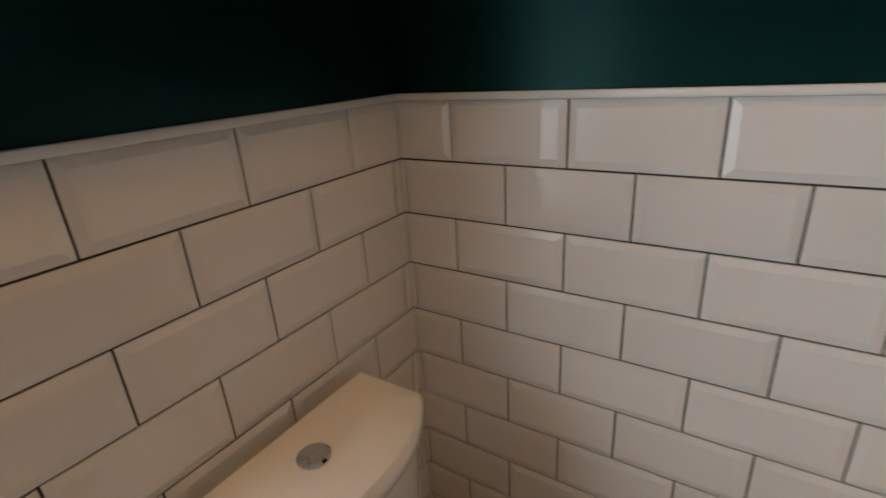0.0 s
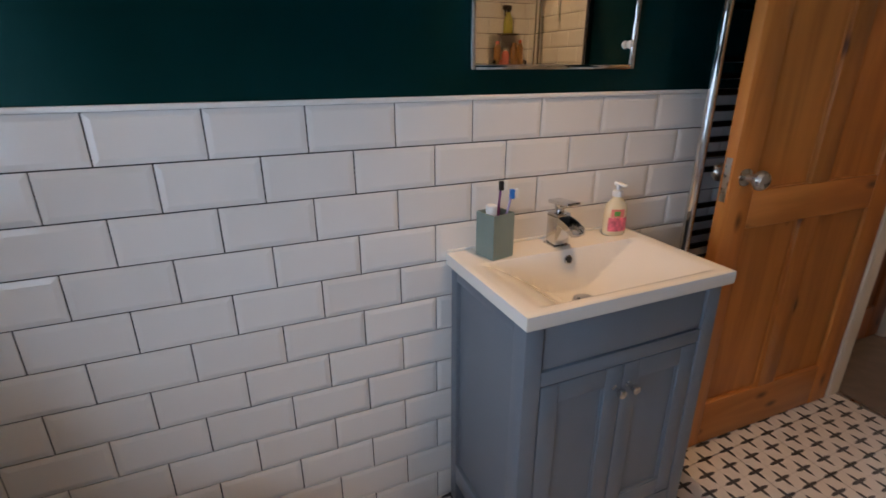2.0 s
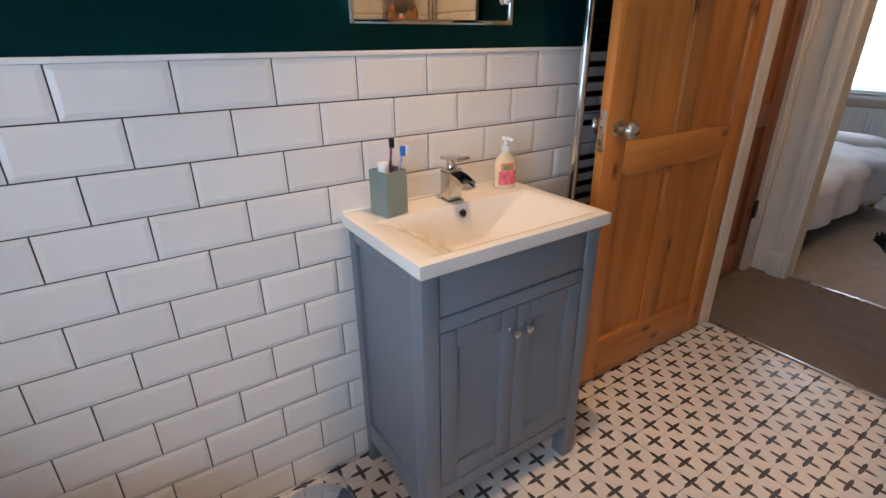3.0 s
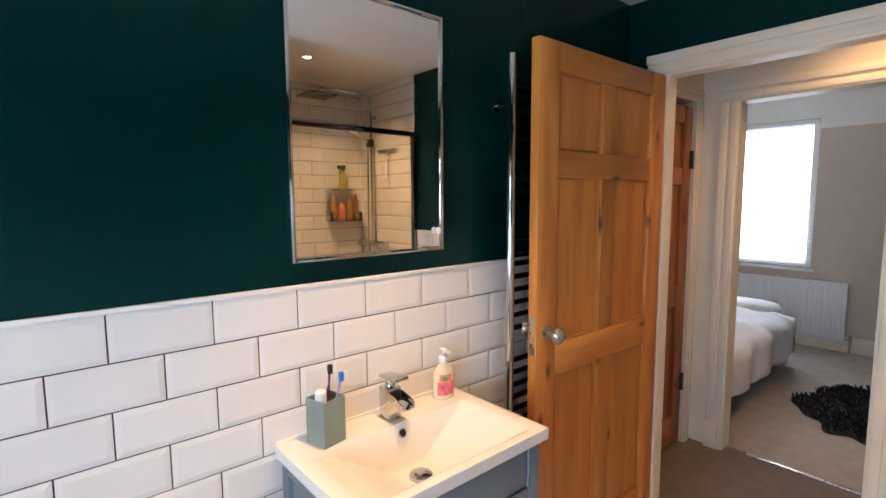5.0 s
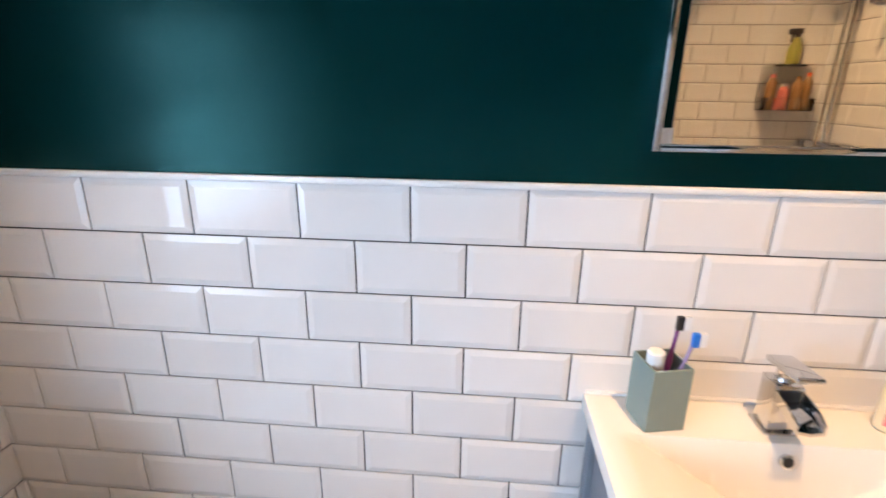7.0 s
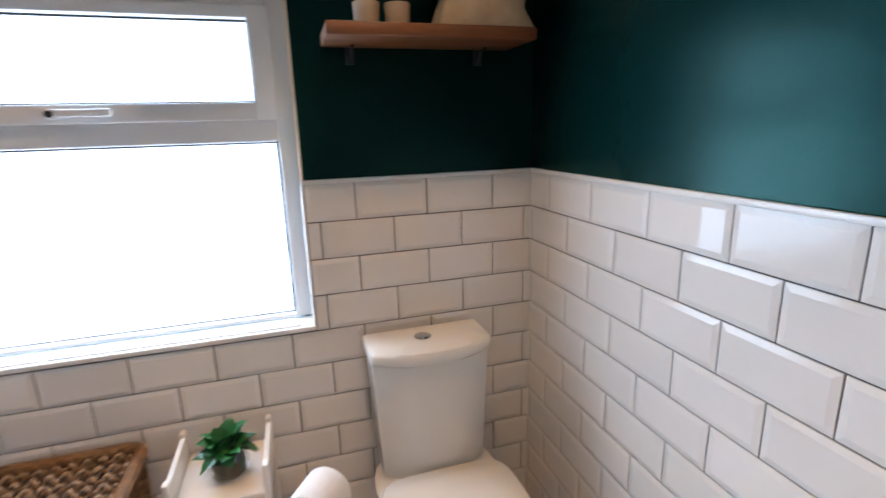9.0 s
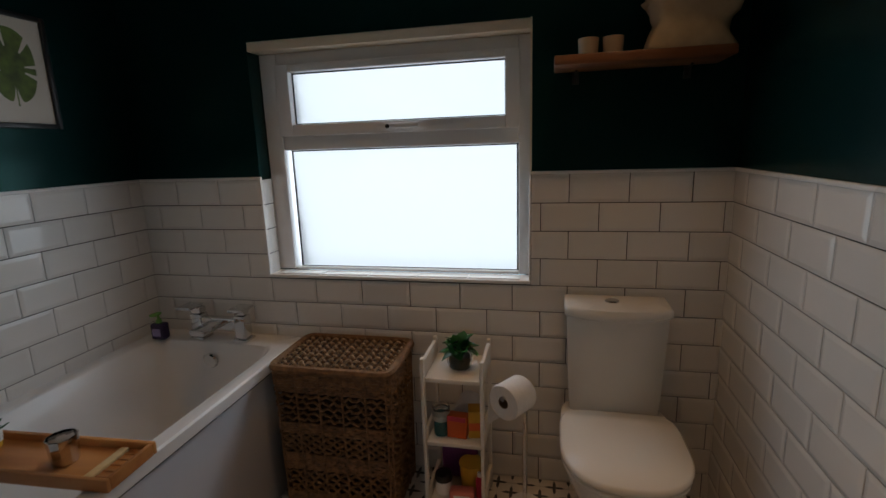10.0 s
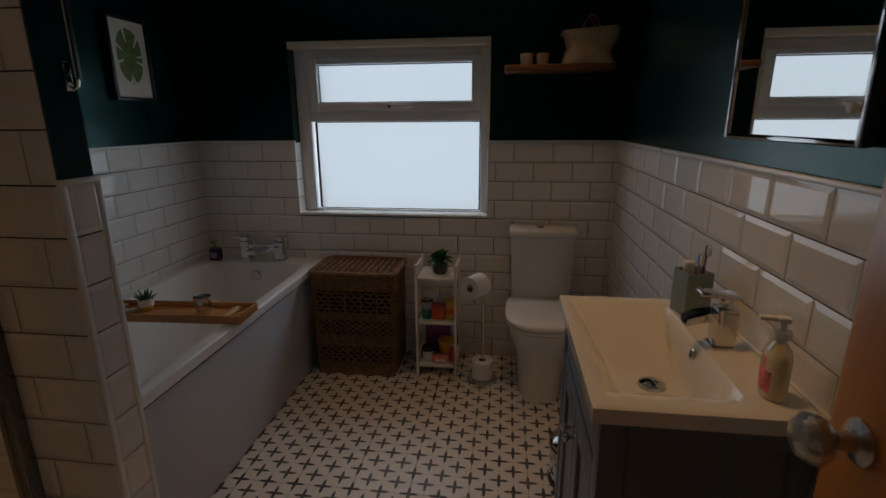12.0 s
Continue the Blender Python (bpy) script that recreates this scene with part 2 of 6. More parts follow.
def B(x0, x1, y0, y1, z0, z1, bevel=0.0, seg=2):
    return box(bmesh.new(), x0, x1, y0, y1, z0, z1, bevel, seg)


def loft(bm, rings, cap0=True, cap1=True, closed=True):
    rows = [[bm.verts.new(p) for p in ring] for ring in rings]
    n = len(rows[0])
    for a, b in zip(rows, rows[1:]):
        for i in range(n if closed else n - 1):
            j = (i + 1) % n
            bm.faces.new((a[i], a[j], b[j], b[i]))
    if cap0:
        bm.faces.new(rows[0][::-1])
    if cap1:
        bm.faces.new(rows[-1])
    return bm


def lathe(bm, prof, x=0, y=0, seg=24, cap0=True, cap1=True):
    rings = [[(x + r * math.cos(2 * math.pi * i / seg), y + r * math.sin(2 * math.pi * i / seg), z) for i in range(seg)] for r, z in prof]
    return loft(bm, rings, cap0, cap1)


def tube(bm, pts, r, seg=10, caps=True):
    pts = [Vector(p) for p in pts]
    rings, side = [], None
    for i, p in enumerate(pts):
        d = (pts[min(i + 1, len(pts) - 1)] - pts[max(i - 1, 0)]).normalized()
        if side is None:
            side = d.orthogonal().normalized()
        else:
            side = (side - d * side.dot(d)).normalized()
        up = d.cross(side)
        rad = r[i] if isinstance(r, (list, tuple)) else r
        rings.append([p + rad * (math.cos(2 * math.pi * k / seg) * side + math.sin(2 * math.pi * k / seg) * up) for k in range(seg)])
    return loft(bm, rings, caps, caps)


def superellipse(cx, cy, a, b, z, n=4.0, seg=40):
    out = []
    for i in range(seg):
        t = 2 * math.pi * i / seg
        c, s = math.cos(t), math.sin(t)
        out.append((cx + a * math.copysign(abs(c) ** (2 / n), c), cy + b * math.copysign(abs(s) ** (2 / n), s), z))
    return out


def mesh_of(name, bm, mat, sharp=32):
    bmesh.ops.recalc_face_normals(bm, faces=bm.faces)
    me = bpy.data.meshes.new(name)
    bm.to_mesh(me)
    bm.free()
    me.polygons.foreach_set("use_smooth", [True] * len(me.polygons))
    me.set_sharp_from_angle(angle=radians(sharp))
    me.materials.append(mat)
    return me


def part(name, bm, mat, parent=None, label="", sharp=32):
    ob = new(name, mesh_of(name, bm, mat, sharp))
    if parent is not None:
        ob.parent = parent
    if label:
        ob["label"] = label
    return ob


def thing(name, x, y, z, label, category, rz=0.0, group="", kind=""):
    ob = new(name)
    ob.matrix_world = pose(x, y, z, 0, 0, rz)
    ob.empty_display_size = 0.05
    return tagged(ob, label, category, group, kind)


def structure(name, bm, mat, label, category="wall"):
    return tagged(part(name, bm, mat), label, category, kind="structure")


# ---- bathroom shell ----
WX0, WX1, WY0, WY1 = -2.342, 0.004, -2.934, 0.022   # inner faces of the walls
TT = 1.24                                             # top of the tiled dado
PX1, PY0, PY1 = -1.415, -1.815, -1.733                # shower partition
DX0, DX1, DZ = -0.917, -0.19, 1.985                   # bathroom doorway
WIN = (-1.757, -0.667, 0.834, 1.768)                  # window opening

floor = structure("floor", B(WX0, WX1, WY0 - 0.06, WY1, -0.12, -0.006), M_FGROUT, "grey grout bed under star-patterned floor tiles", "floor")
ceiling = structure("ceiling", B(WX0 - 0.1, WX1 + 0.12, WY0 - 0.11, WY1 + 0.25, CEIL, CEIL + 0.1), M_CEIL, "plain white painted bathroom ceiling", "ceiling")
wall_east = structure("wall_east", B(WX1, WX1 + 0.11, WY0 - 0.11, WY1 + 0.25, -0.12, CEIL), M_GREEN, "dark green painted wall above white metro tiles")
bm = B(WX0, WIN[0], WY1, WY1 + 0.25, -0.12, CEIL)
box(bm, WIN[1], WX1, WY1, WY1 + 0.25, -0.12, CEIL)
box(bm, WIN[0], WIN[1], WY1, WY1 + 0.25, -0.12, WIN[2])
box(bm, WIN[0], WIN[1], WY1, WY1 + 0.25, WIN[3], CEIL)
wall_north = structure("wall_north", bm, M_GREEN, "dark green painted window wall above white metro tiles")
wall_west = structure("wall_west", B(WX0 - 0.1, WX0, WY0 - 0.11, WY1 + 0.25, -0.12, CEIL), M_GREEN, "dark green painted wall beside the bath")
bm = B(WX0, DX0 - 0.02, WY0 - 0.062, WY0, -0.12, CEIL)
box(bm, DX1 + 0.02, WX1, WY0 - 0.062, WY0, -0.12, CEIL)
box(bm, DX0 - 0.02, DX1 + 0.02, WY0 - 0.062, WY0, DZ + 0.02, CEIL)
wall_south = structure("wall_south", bm, M_GREEN, "dark green painted wall with the bathroom doorway")
partition = structure("wall_partition", B(WX0, PX1, PY0, PY1, -0.006, CEIL), M_GREEN, "dark green partition between bath and shower")

TW, TH, J = 0.203, 0.1035, 0.0032    # tile pitch and joint
tile_meshes = {}


def tile_mesh(w, h):
    key = (round(w, 3), round(h, 3))
    if key not in tile_meshes:
        bm = bmesh.new()
        e = min(0.0125, w * 0.3, h * 0.3)
        x, z = w / 2, h / 2
        lo = [(-x, 0, -z), (x, 0, -z), (x, 0, z), (-x, 0, z)]
        mid = [(a, -0.0035, c) for a, _, c in lo]
        top = [(math.copysign(x - e, a), -0.0063, math.copysign(z - e, c)) for a, _, c in lo]
        loft(bm, [lo, mid, top], False, True)
        bmesh.ops.recalc_face_normals(bm, faces=bm.faces)
        me = bpy.data.meshes.new("tile")
        bm.to_mesh(me)
        bm.free()
        me.materials.append(M_TILE)
        tile_meshes[key] = me
    return tile_meshes[key]


def tile_wall(wall, origin, turn, u0, u1, z0, z1, odd, even, holes=(), ztop=TT):
    """Lays metro tiles on a wall: u runs along the wall from origin, joints of odd rows at odd + k*TW, of even rows at even + k*TW.
    The tiles face the local -y side of pose(origin, turn)."""
    base = pose(*origin, 0, 0, turn)
    bm = bmesh.new()
    cells = [(u0, u1, z0, z1)]
    for hu0, hu1, hz0, hz1 in holes:
        nxt = []
        for a, b, c, d in cells:
            if hu1 <= a or hu0 >= b or hz1 <= c or hz0 >= d:
                nxt.append((a, b, c, d))
                continue
            if hz0 > c:
                nxt.append((a, b, c, hz0))
            if hz1 < d:
                nxt.append((a, b, hz1, d))
            m0, m1 = max(c, hz0), min(d, hz1)
            if hu0 > a:
                nxt.append((a, hu0, m0, m1))
            if hu1 < b:
                nxt.append((hu1, b, m0, m1))
        cells = nxt
    for a, b, c, d in cells:
        box(bm, a, b, -0.0022, 0.0, c, d)
    bm.transform(base)
    part("grout", bm, M_GROUT, wall, "dark grey grout behind the tiles")
    for a, b, c, d in cells:
        r = math.floor((ztop - d) / TH + 1e-6)
        while ztop - r * TH > c + 0.004:
            t1, t0 = min(d, ztop - r * TH), max(c, ztop - (r + 1) * TH)
            if t1 - t0 > 0.012:
                first = odd if r % 2 == 0 else even
                k = math.floor((a - first) / TW)
                while first + k * TW < b:
                    s0, s1 = max(a, first + k * TW), min(b, first + (k + 1) * TW)
                    if s1 - s0 > 0.012:
                        ob = new("tile", tile_mesh(s1 - s0 - J, t1 - t0 - J))
                        ob.parent = wall
                        jit = random.uniform(-0.0004, 0.0004)
                        ob.matrix_world = base @ pose((s0 + s1) / 2, -0.0018 + jit, (t0 + t1) / 2, random.uniform(-0.15, 0.15), 0, random.uniform(-0.12, 0.12))
                    k += 1
            r += 1


def trim_strip(u0, u1, origin, turn, wall, z=TT):
    bm = B(u0, u1, -0.0115, 0.0, z - 0.001, z + 0.011, 0.003)
    bm.transform(pose(*origin, 0, 0, turn))
    part("tile_trim", bm, M_TRIM, wall, "white trim strip along the top of the tiles")


def lay_tiles():
    # vanity wall: u runs along -y
    tile_wall(wall_east, (WX1, 0, 0), -90, -WY1, -WY0, 0.0, TT, 0.095, -0.008)
    trim_strip(-WY1, -WY0, (WX1, 0, 0), -90, wall_east)
    # window wall: u runs along x
    tile_wall(wall_north, (0, WY1, 0), 0, WX0, WX1, 0.0, TT, -0.127, -0.226, holes=[(WIN[0], WIN[1], TT - 4 * TH, 3)])
    trim_strip(WX0, WIN[0], (0, WY1, 0), 0, wall_north)
    trim_strip(WIN[1], WX1, (0, WY1, 0), 0, wall_north)
    # bath wall: u runs along y
    tile_wall(wall_west, (WX0, 0, 0), 90, PY1, WY1, 0.0, TT, -0.045, 0.053)
    trim_strip(PY1, WY1, (WX0, 0, 0), 90, wall_west)
    # shower walls, tiled to the ceiling
    ZS = TT + 11 * TH
    tile_wall(wall_west, (WX0, 0, 0), 90, WY0, PY0, 0.0, CEIL, -0.045, 0.053, ztop=ZS)
    tile_wall(wall_south, (0, WY0, 0), 180, 1.64, -WX0, 0.0, CEIL, 0.02, 0.12, ztop=ZS)
    tile_wall(partition, (0, PY0, 0), 0, WX0, PX1, 0.0, CEIL, -0.05, -0.15, ztop=ZS)
    # end of the partition and its bath side
    tile_wall(partition, (PX1, 0, 0), 90, PY0, PY1, 0.0, TT, 3, 3)
    trim_strip(PY0, PY1, (PX1, 0, 0), 90, partition)
    for yy in (PY0, PY1):
        part("corner_trim", B(PX1 - 0.002, PX1 + 0.0085, yy - 0.008, yy + 0.008, 0.0, TT + 0.011, 0.003), M_TRIM, partition, "white corner trim")
    tile_wall(partition, (0, PY1, 0), 180, -PX1, -WX0, 0.0, TT, 0.05, 0.15)
    trim_strip(-PX1, -WX0, (0, PY1, 0), 180, partition)
    # wall between doorway and shower
    tile_wall(wall_south, (0, WY0, 0), 180, 1.015, 1.64, 0.0, TT, 0.02, 0.12)
    trim_strip(1.015, 1.64, (0, WY0, 0), 180, wall_south)
    # window reveal
    tile_wall(wall_north, (WIN[0], 0, 0), 90, WY1, 0.10, WIN[2], TT, 3, 3)
    tile_wall(wall_north, (WIN[1], 0, 0), -90, -0.10, -WY1, WIN[2], TT, 3, 3)


def lay_floor():
    me = mesh_of("floor_tile", B(-TILE_P / 2 + 0.001, TILE_P / 2 - 0.001, -TILE_P / 2 + 0.001, TILE_P / 2 - 0.001, -0.006, 0.0, 0.0012, 1), M_FLOOR)
    for i in range(-9, 4):
        for j in range(-5, 12):
            cx, cy = FX0 + (i + 0.5) * TILE_P, FY0 + (j + 0.5) * TILE_P
            if cx - TILE_P / 2 < WX1 and cx + TILE_P / 2 > WX0 and cy + TILE_P / 2 > WY0 - 0.05 and cy - TILE_P / 2 < WY1 and not (cx < -1.9):
                ob = new("floor_tile", me)
                ob.parent = floor
                ob.location = (cx, cy, random.uniform(-0.0004, 0.0))


# ---- window ----
def build_window():
    x0, x1, z0, z1 = WIN
    w = tagged(new("window_1"), "white plastic window with two frosted panes in a tiled reveal", "window", kind="structure")
    yf, yb = 0.10, 0.165
    bm = B(x0, x0 + 0.075, yf, yb, z0 + 0.012, z1 - 0.035, 0.006)
    box(bm, x1 - 0.05, x1, yf, yb, z0 + 0.012, z1 - 0.035, 0.006)
    box(bm, x0 + 0.075, x1 - 0.05, yf, yb, z0 + 0.012, z0 + 0.022, 0.003)
    box(bm, x0 + 0.075, x1 - 0.05, yf, yb, z1 - 0.085, z1 - 0.035, 0.006)
    box(bm, x0 + 0.075, x1 - 0.05, yf, yb, 1.352, 1.415, 0.006)
    part("window_frame", bm, M_UPVC, w)
    # opening top sash
    s0, s1, t0, t1 = x0 + 0.072, x1 - 0.046, 1.409, z1 - 0.082
    ys = yf - 0.018
    bm = B(s0, s0 + 0.06, ys, yf + 0.03, t0, t1, 0.005)
    box(bm, s1 - 0.05, s1, ys, yf + 0.03, t0, t1, 0.005)
    box(bm, s0 + 0.06, s1 - 0.05, ys, yf + 0.03, t0, t0 + 0.045, 0.005)
    box(bm, s0 + 0.06, s1 - 0.05, ys, yf + 0.03, t1 - 0.03, t1, 0.005)
    sash = part("sash", bm, M_UPVC, w)
    # glazing beads and panes
    for nm, a, b, c, d, yy in (("pane", -1.662, -0.718, 0.852, 1.354, 0.128), ("pane", s0 + 0.058, s1 - 0.048, t0 + 0.043, t1 - 0.028, 0.118)):
        p = part(nm, B(a, b, yy, yy + 0.006, c, d), M_FROST, w, "frosted white glass pane")
        p.visible_shadow = False
        bm = bmesh.new()
        for q in ((a, a + 0.007, c, d), (b - 0.007, b, c, d), (a + 0.007, b - 0.007, c, c + 0.007), (a + 0.007, b - 0.007, d - 0.007, d)):
            box(bm, q[0], q[1], yy - 0.004, yy - 0.0005, q[2], q[3])
        part("gasket", bm, M_DARK, w, "thin dark rubber gasket")
    # handle
    hx, hz = -1.19, 1.432
    bm = B(hx - 0.035, hx + 0.01, ys - 0.012, ys, hz - 0.012, hz + 0.012, 0.004)
    box(bm, hx - 0.01, hx + 0.105, ys - 0.034, ys - 0.016, hz - 0.008, hz + 0.010, 0.006)
    tube(bm, [(hx - 0.012, ys - 0.004, hz), (hx - 0.004, ys - 0.026, hz)], 0.009)
    h = part("handle", bm, M_UPVC, w, "white plastic window handle")
    part("lock_button", tube(bmesh.new(), [(hx - 0.026, ys - 0.010, hz), (hx - 0.026, ys - 0.018, hz)], 0.008), M_DARK, w, "dark lock button")
    # white reveal head, cheeks above the tiles stay green; sill of white tile
    part("reveal_head", B(x0, x1, WY1 + 0.003, yf + 0.02, z1 - 0.036, z1 - 0.001, 0.002), M_WHITE, w, "white painted reveal head")
    part("window_sill", B(x0 - 0.0, x1 + 0.0, WY1 - 0.012, yf, z0 - 0.004, z0 + 0.010, 0.003), M_TRIM, w, "white tiled window sill")
    for k in range(5):
        a = x0 + 0.03 + k * 0.205
        part("sill_tile", B(a, min(a + 0.200, x1 - 0.02), WY1 + 0.004, yf - 0.022, z0 + 0.0085, z0 + 0.0135, 0.002), M_TILE, w)
    for cx, s in ((x1, -1), (x0, 1)):
        part("reveal_trim", B(min(cx, cx + s * 0.006), max(cx, cx + s * 0.006), WY1 - 0.010, WY1 + 0.004, z0, TT + 0.012, 0.002), M_TRIM, w)
    part("reveal_lining", B(x1 - 0.004, x1 + 0.002, WY1 - 0.004, yf, TT + 0.012, z1), M_WHITE, w, "white painted reveal cheek")


build_window()

# ---- doors and casings ----
def casing(name, axis, p, lo, hi, top, width, depth, label):
    """A moulded door casing; axis 'y': stands on a wall of constant y = p and projects by depth (signed)."""
    c = tagged(new(name), label, "door frame", kind="structure")

    def strip(a0, a1, z0, z1, nm):
        bm = bmesh.new()
        for w0, w1, d in ((0.0, 1.0, 0.55), (0.12, 0.45, 0.85), (0.62, 1.0, 1.0)):
            if nm == "head":
                b = (a0, a1, z0 + (z1 - z0) * w0, z0 + (z1 - z0) * w1)
            elif nm == "casing_low":
                b = (a1 - (a1 - a0) * w1, a1 - (a1 - a0) * w0, z0, z1)
            else:
                b = (a0 + (a1 - a0) * w0, a0 + (a1 - a0) * w1, z0, z1)
            q0, q1 = min(p, p + depth * d), max(p, p + depth * d)
            if axis == "y":
                box(bm, b[0], b[1], q0, q1, b[2], b[3], 0.003)
            else:
                box(bm, q0, q1, b[0], b[1], b[2], b[3], 0.003)
        part("casing" if nm != "head" else "head", bm, M_WHITE, c)

    strip(lo - width, lo, 0.0, top, "casing_low")
    strip(hi, hi + width, 0.0, top, "casing_high")
    strip(lo - width, hi + width, top, top + width, "head")
    return c


def lining(parent, axis, lo, hi, top, q0, q1):
    bm = bmesh.new()
    for a, b, z0, z1 in ((lo - 0.02, lo, 0, top), (hi, hi + 0.02, 0, top), (lo - 0.02, hi + 0.02, top, top + 0.02)):
        if axis == "y":
            box(bm, a, b, q0, q1, z0, z1)
        else:
            box(bm, q0, q1, a, b, z0, z1)
    part("jamb", bm, M_WHITE, parent, "white painted door lining")


d1 = casing("door_frame_bathroom", "y", WY0, DX0, DX1, DZ, 0.095, 0.028, "cream-white moulded bathroom door frame")
lining(d1, "y", DX0, DX1, DZ, WY0 - 0.062, WY0 - 0.001)


def panel_door(name, width, height, thick, mats, label, knob=True):
    """Six-panel door, hinge line at the local origin, leaf along +y, thickness towards +x."""
    m_v, m_h = mats
    d = thing(name, 0, 0, 0, label, "door", kind="structure")
    st = 0.105
    rows = [(0.0, 0.18), (0.838, 0.955), (1.53, 1.622), (height - 0.095, height)]     # rails
    for a, b in ((0.0, st), (width - st, width)):
        part("stile", B(0, thick, a, b, 0, height, 0.003), m_v, d)
    for a, b in rows:
        part("rail", B(0.0006, thick - 0.0006, st, width - st, a, b, 0.003), m_h, d)
    mid = width / 2
    for (a, b), (c, e) in zip(rows, rows[1:]):
        part("mullion", B(0.0006, thick - 0.0006, mid - 0.045, mid + 0.045, b, c, 0.003), m_v, d)
        for y0, y1 in ((st, mid - 0.045), (mid + 0.045, width - st)):
            p = part("panel", B(0.0155, thick - 0.0155, y0 - 0.004, y1 + 0.004, b - 0.004, c + 0.004), m_v, d)
            for fx in (0.0, 1.0):
                bm = bmesh.new()
                for q in ((y0, y0 + 0.007, b, c), (y1 - 0.007, y1, b, c), (y0 + 0.007, y1 - 0.007, b, b + 0.007), (y0 + 0.007, y1 - 0.007, c - 0.007, c)):
                    xa, xb = (0.0105, 0.0155) if fx == 0 else (thick - 0.0155, thick - 0.0105)
                    box(bm, xa, xb, q[0], q[1], q[2], q[3], 0.002, 1)
                part("panel_moulding", bm, m_v, d)
    if knob:
        for s, x in ((-1, 0.0), (1, thick)):
            bm = bmesh.new()
            prof = [(0.026, 0.0), (0.026, 0.004), (0.011, 0.008), (0.010, 0.028), (0.022, 0.036), (0.029, 0.046), (0.029, 0.054), (0.022, 0.064), (0.008, 0.068)]
            lathe(bm, prof, seg=24)
            bm.transform(pose(x, width - 0.055, 1.002) @ Matrix.Rotation(radians(90 * s), 4, "Y"))
            part("door_knob", bm, M_SATIN, d, "round satin nickel door knob")
        part("latch_plate", B(0.008, thick - 0.008, width - 0.001, width + 0.0015, 0.93, 1.06, 0.0005), M_SATIN, d, "worn metal latch plate")
    return d


door = panel_door("door_1", 0.825, 1.972, 0.036, (M_PINE, M_PINE_H), "orange waxed pine panel door standing open into the bathroom")
door.matrix_world = pose(-0.192, -2.893, 0.008, 0, 0, -1.3)
for z in (0.25, 1.7):
    part("hinge", tube(bmesh.new(), [(0.042, -0.006, z), (0.042, -0.006, z + 0.09)], 0.006), M_SATIN, door)

# ---- landing and bedroom ----
LY = -3.79            # wall between landing and bedroom
BX0, BX1 = -0.95, -0.19
structure("landing_floor", B(-2.2, 1.3, LY - 0.05, WY0 - 0.062, -0.12, 0.004), M_CARPET, "taupe carpet on the landing", "carpet")
structure("bedroom_floor", B(-2.4, 2.4, -6.62, LY - 0.05, -0.12, 0.003), M_CARPET2, "beige bedroom carpet", "carpet")
structure("threshold_bathroom", B(DX0, DX1, WY0 - 0.062, WY0 - 0.045, 0.0, 0.008, 0.003), M_SATIN, "metal threshold strip at the bathroom door", "trim")
structure("threshold_bedroom", B(BX0, BX1, LY - 0.062, LY - 0.035, 0.0, 0.010, 0.003), M_SATIN, "metal threshold strip at the bedroom door", "trim")
bm = B(-2.2, BX0 - 0.02, LY - 0.1, LY, -0.1, 2.5)
box(bm, BX1 + 0.02, 2.4, LY - 0.1, LY, -0.1, 2.5)
box(bm, BX0 - 0.02, BX1 + 0.02, LY - 0.1, LY, DZ + 0.02, 2.5)
structure("wall_landing_south", bm, M_WHITE, "cream painted landing wall with the bedroom doorway")
structure("wall_landing_west", B(-2.3, -2.2, LY - 0.1, WY0 - 0.11, -0.1, 2.5), M_WHITE, "cream painted landing wall")
structure("landing_ceiling", B(-2.3, 1.4, LY - 0.1, WY0 - 0.11, 2.5, 2.6), M_CEIL, "white landing ceiling", "ceiling")
d2 = casing("door_frame_bedroom", "y", LY, BX0, BX1, DZ, 0.095, 0.025, "cream-white moulded bedroom door frame")
lining(d2, "y", BX0, BX1, DZ, LY - 0.1, LY - 0.001)
for sx in (BX1 + 0.004,):
    part("plinth_block", B(sx + 0.02, sx + 0.093, LY + 0.001, LY + 0.034, 0.004, 0.16, 0.006), M_WHITE, d2)
# doorway at the end of the landing, with a closed pine door
LX = 0.012
bm = B(LX, LX + 0.1, LY, LY + 0.065, -0.1, 2.5)
box(bm, LX, LX + 0.1, LY + 0.065 + 0.72, WY0 - 0.11, -0.1, 2.5)
box(bm, LX, LX + 0.1, LY + 0.065, LY + 0.785, 2.02, 2.5)
structure("wall_landing_east", bm, M_WHITE, "cream painted wall with a side doorway")
d3 = casing("door_frame_side", "x", LX, LY + 0.088, LY + 0.765, 2.0, 0.06, -0.02, "cream-white side room door frame")
lining(d3, "x", LY + 0.088, LY + 0.765, 2.0, LX, LX + 0.1)
side_door = panel_door("door_2", 0.66, 1.96, 0.036, (M_PINE_D, M_PINE_D), "dark orange pine door, closed, off the landing", knob=False)
side_door.matrix_world = pose(LX + 0.012, LY + 0.090, 0.012)
for z in (0.32, 1.62):
    part("hinge", B(-0.012, 0.004, -0.012, 0.022, z, z + 0.1, 0.002), M_DARK, side_door, "black iron hinge")
structure("side_room_floor", B(LX + 0.0, 1.4, LY, WY0 - 0.11, -0.12, 0.002), M_CARPET2, "beige carpet in the side room", "carpet")
structure("wall_side_room", B(1.3, 1.4, LY - 0.1, WY0 - 0.11, -0.1, 2.5), M_BEIGE, "beige side room wall")
structure("wall_side_room_north", B(WX1 + 0.11, 1.4, WY0 - 0.11, WY0 - 0.01, -0.1, 2.5), M_BEIGE, "beige side room wall")

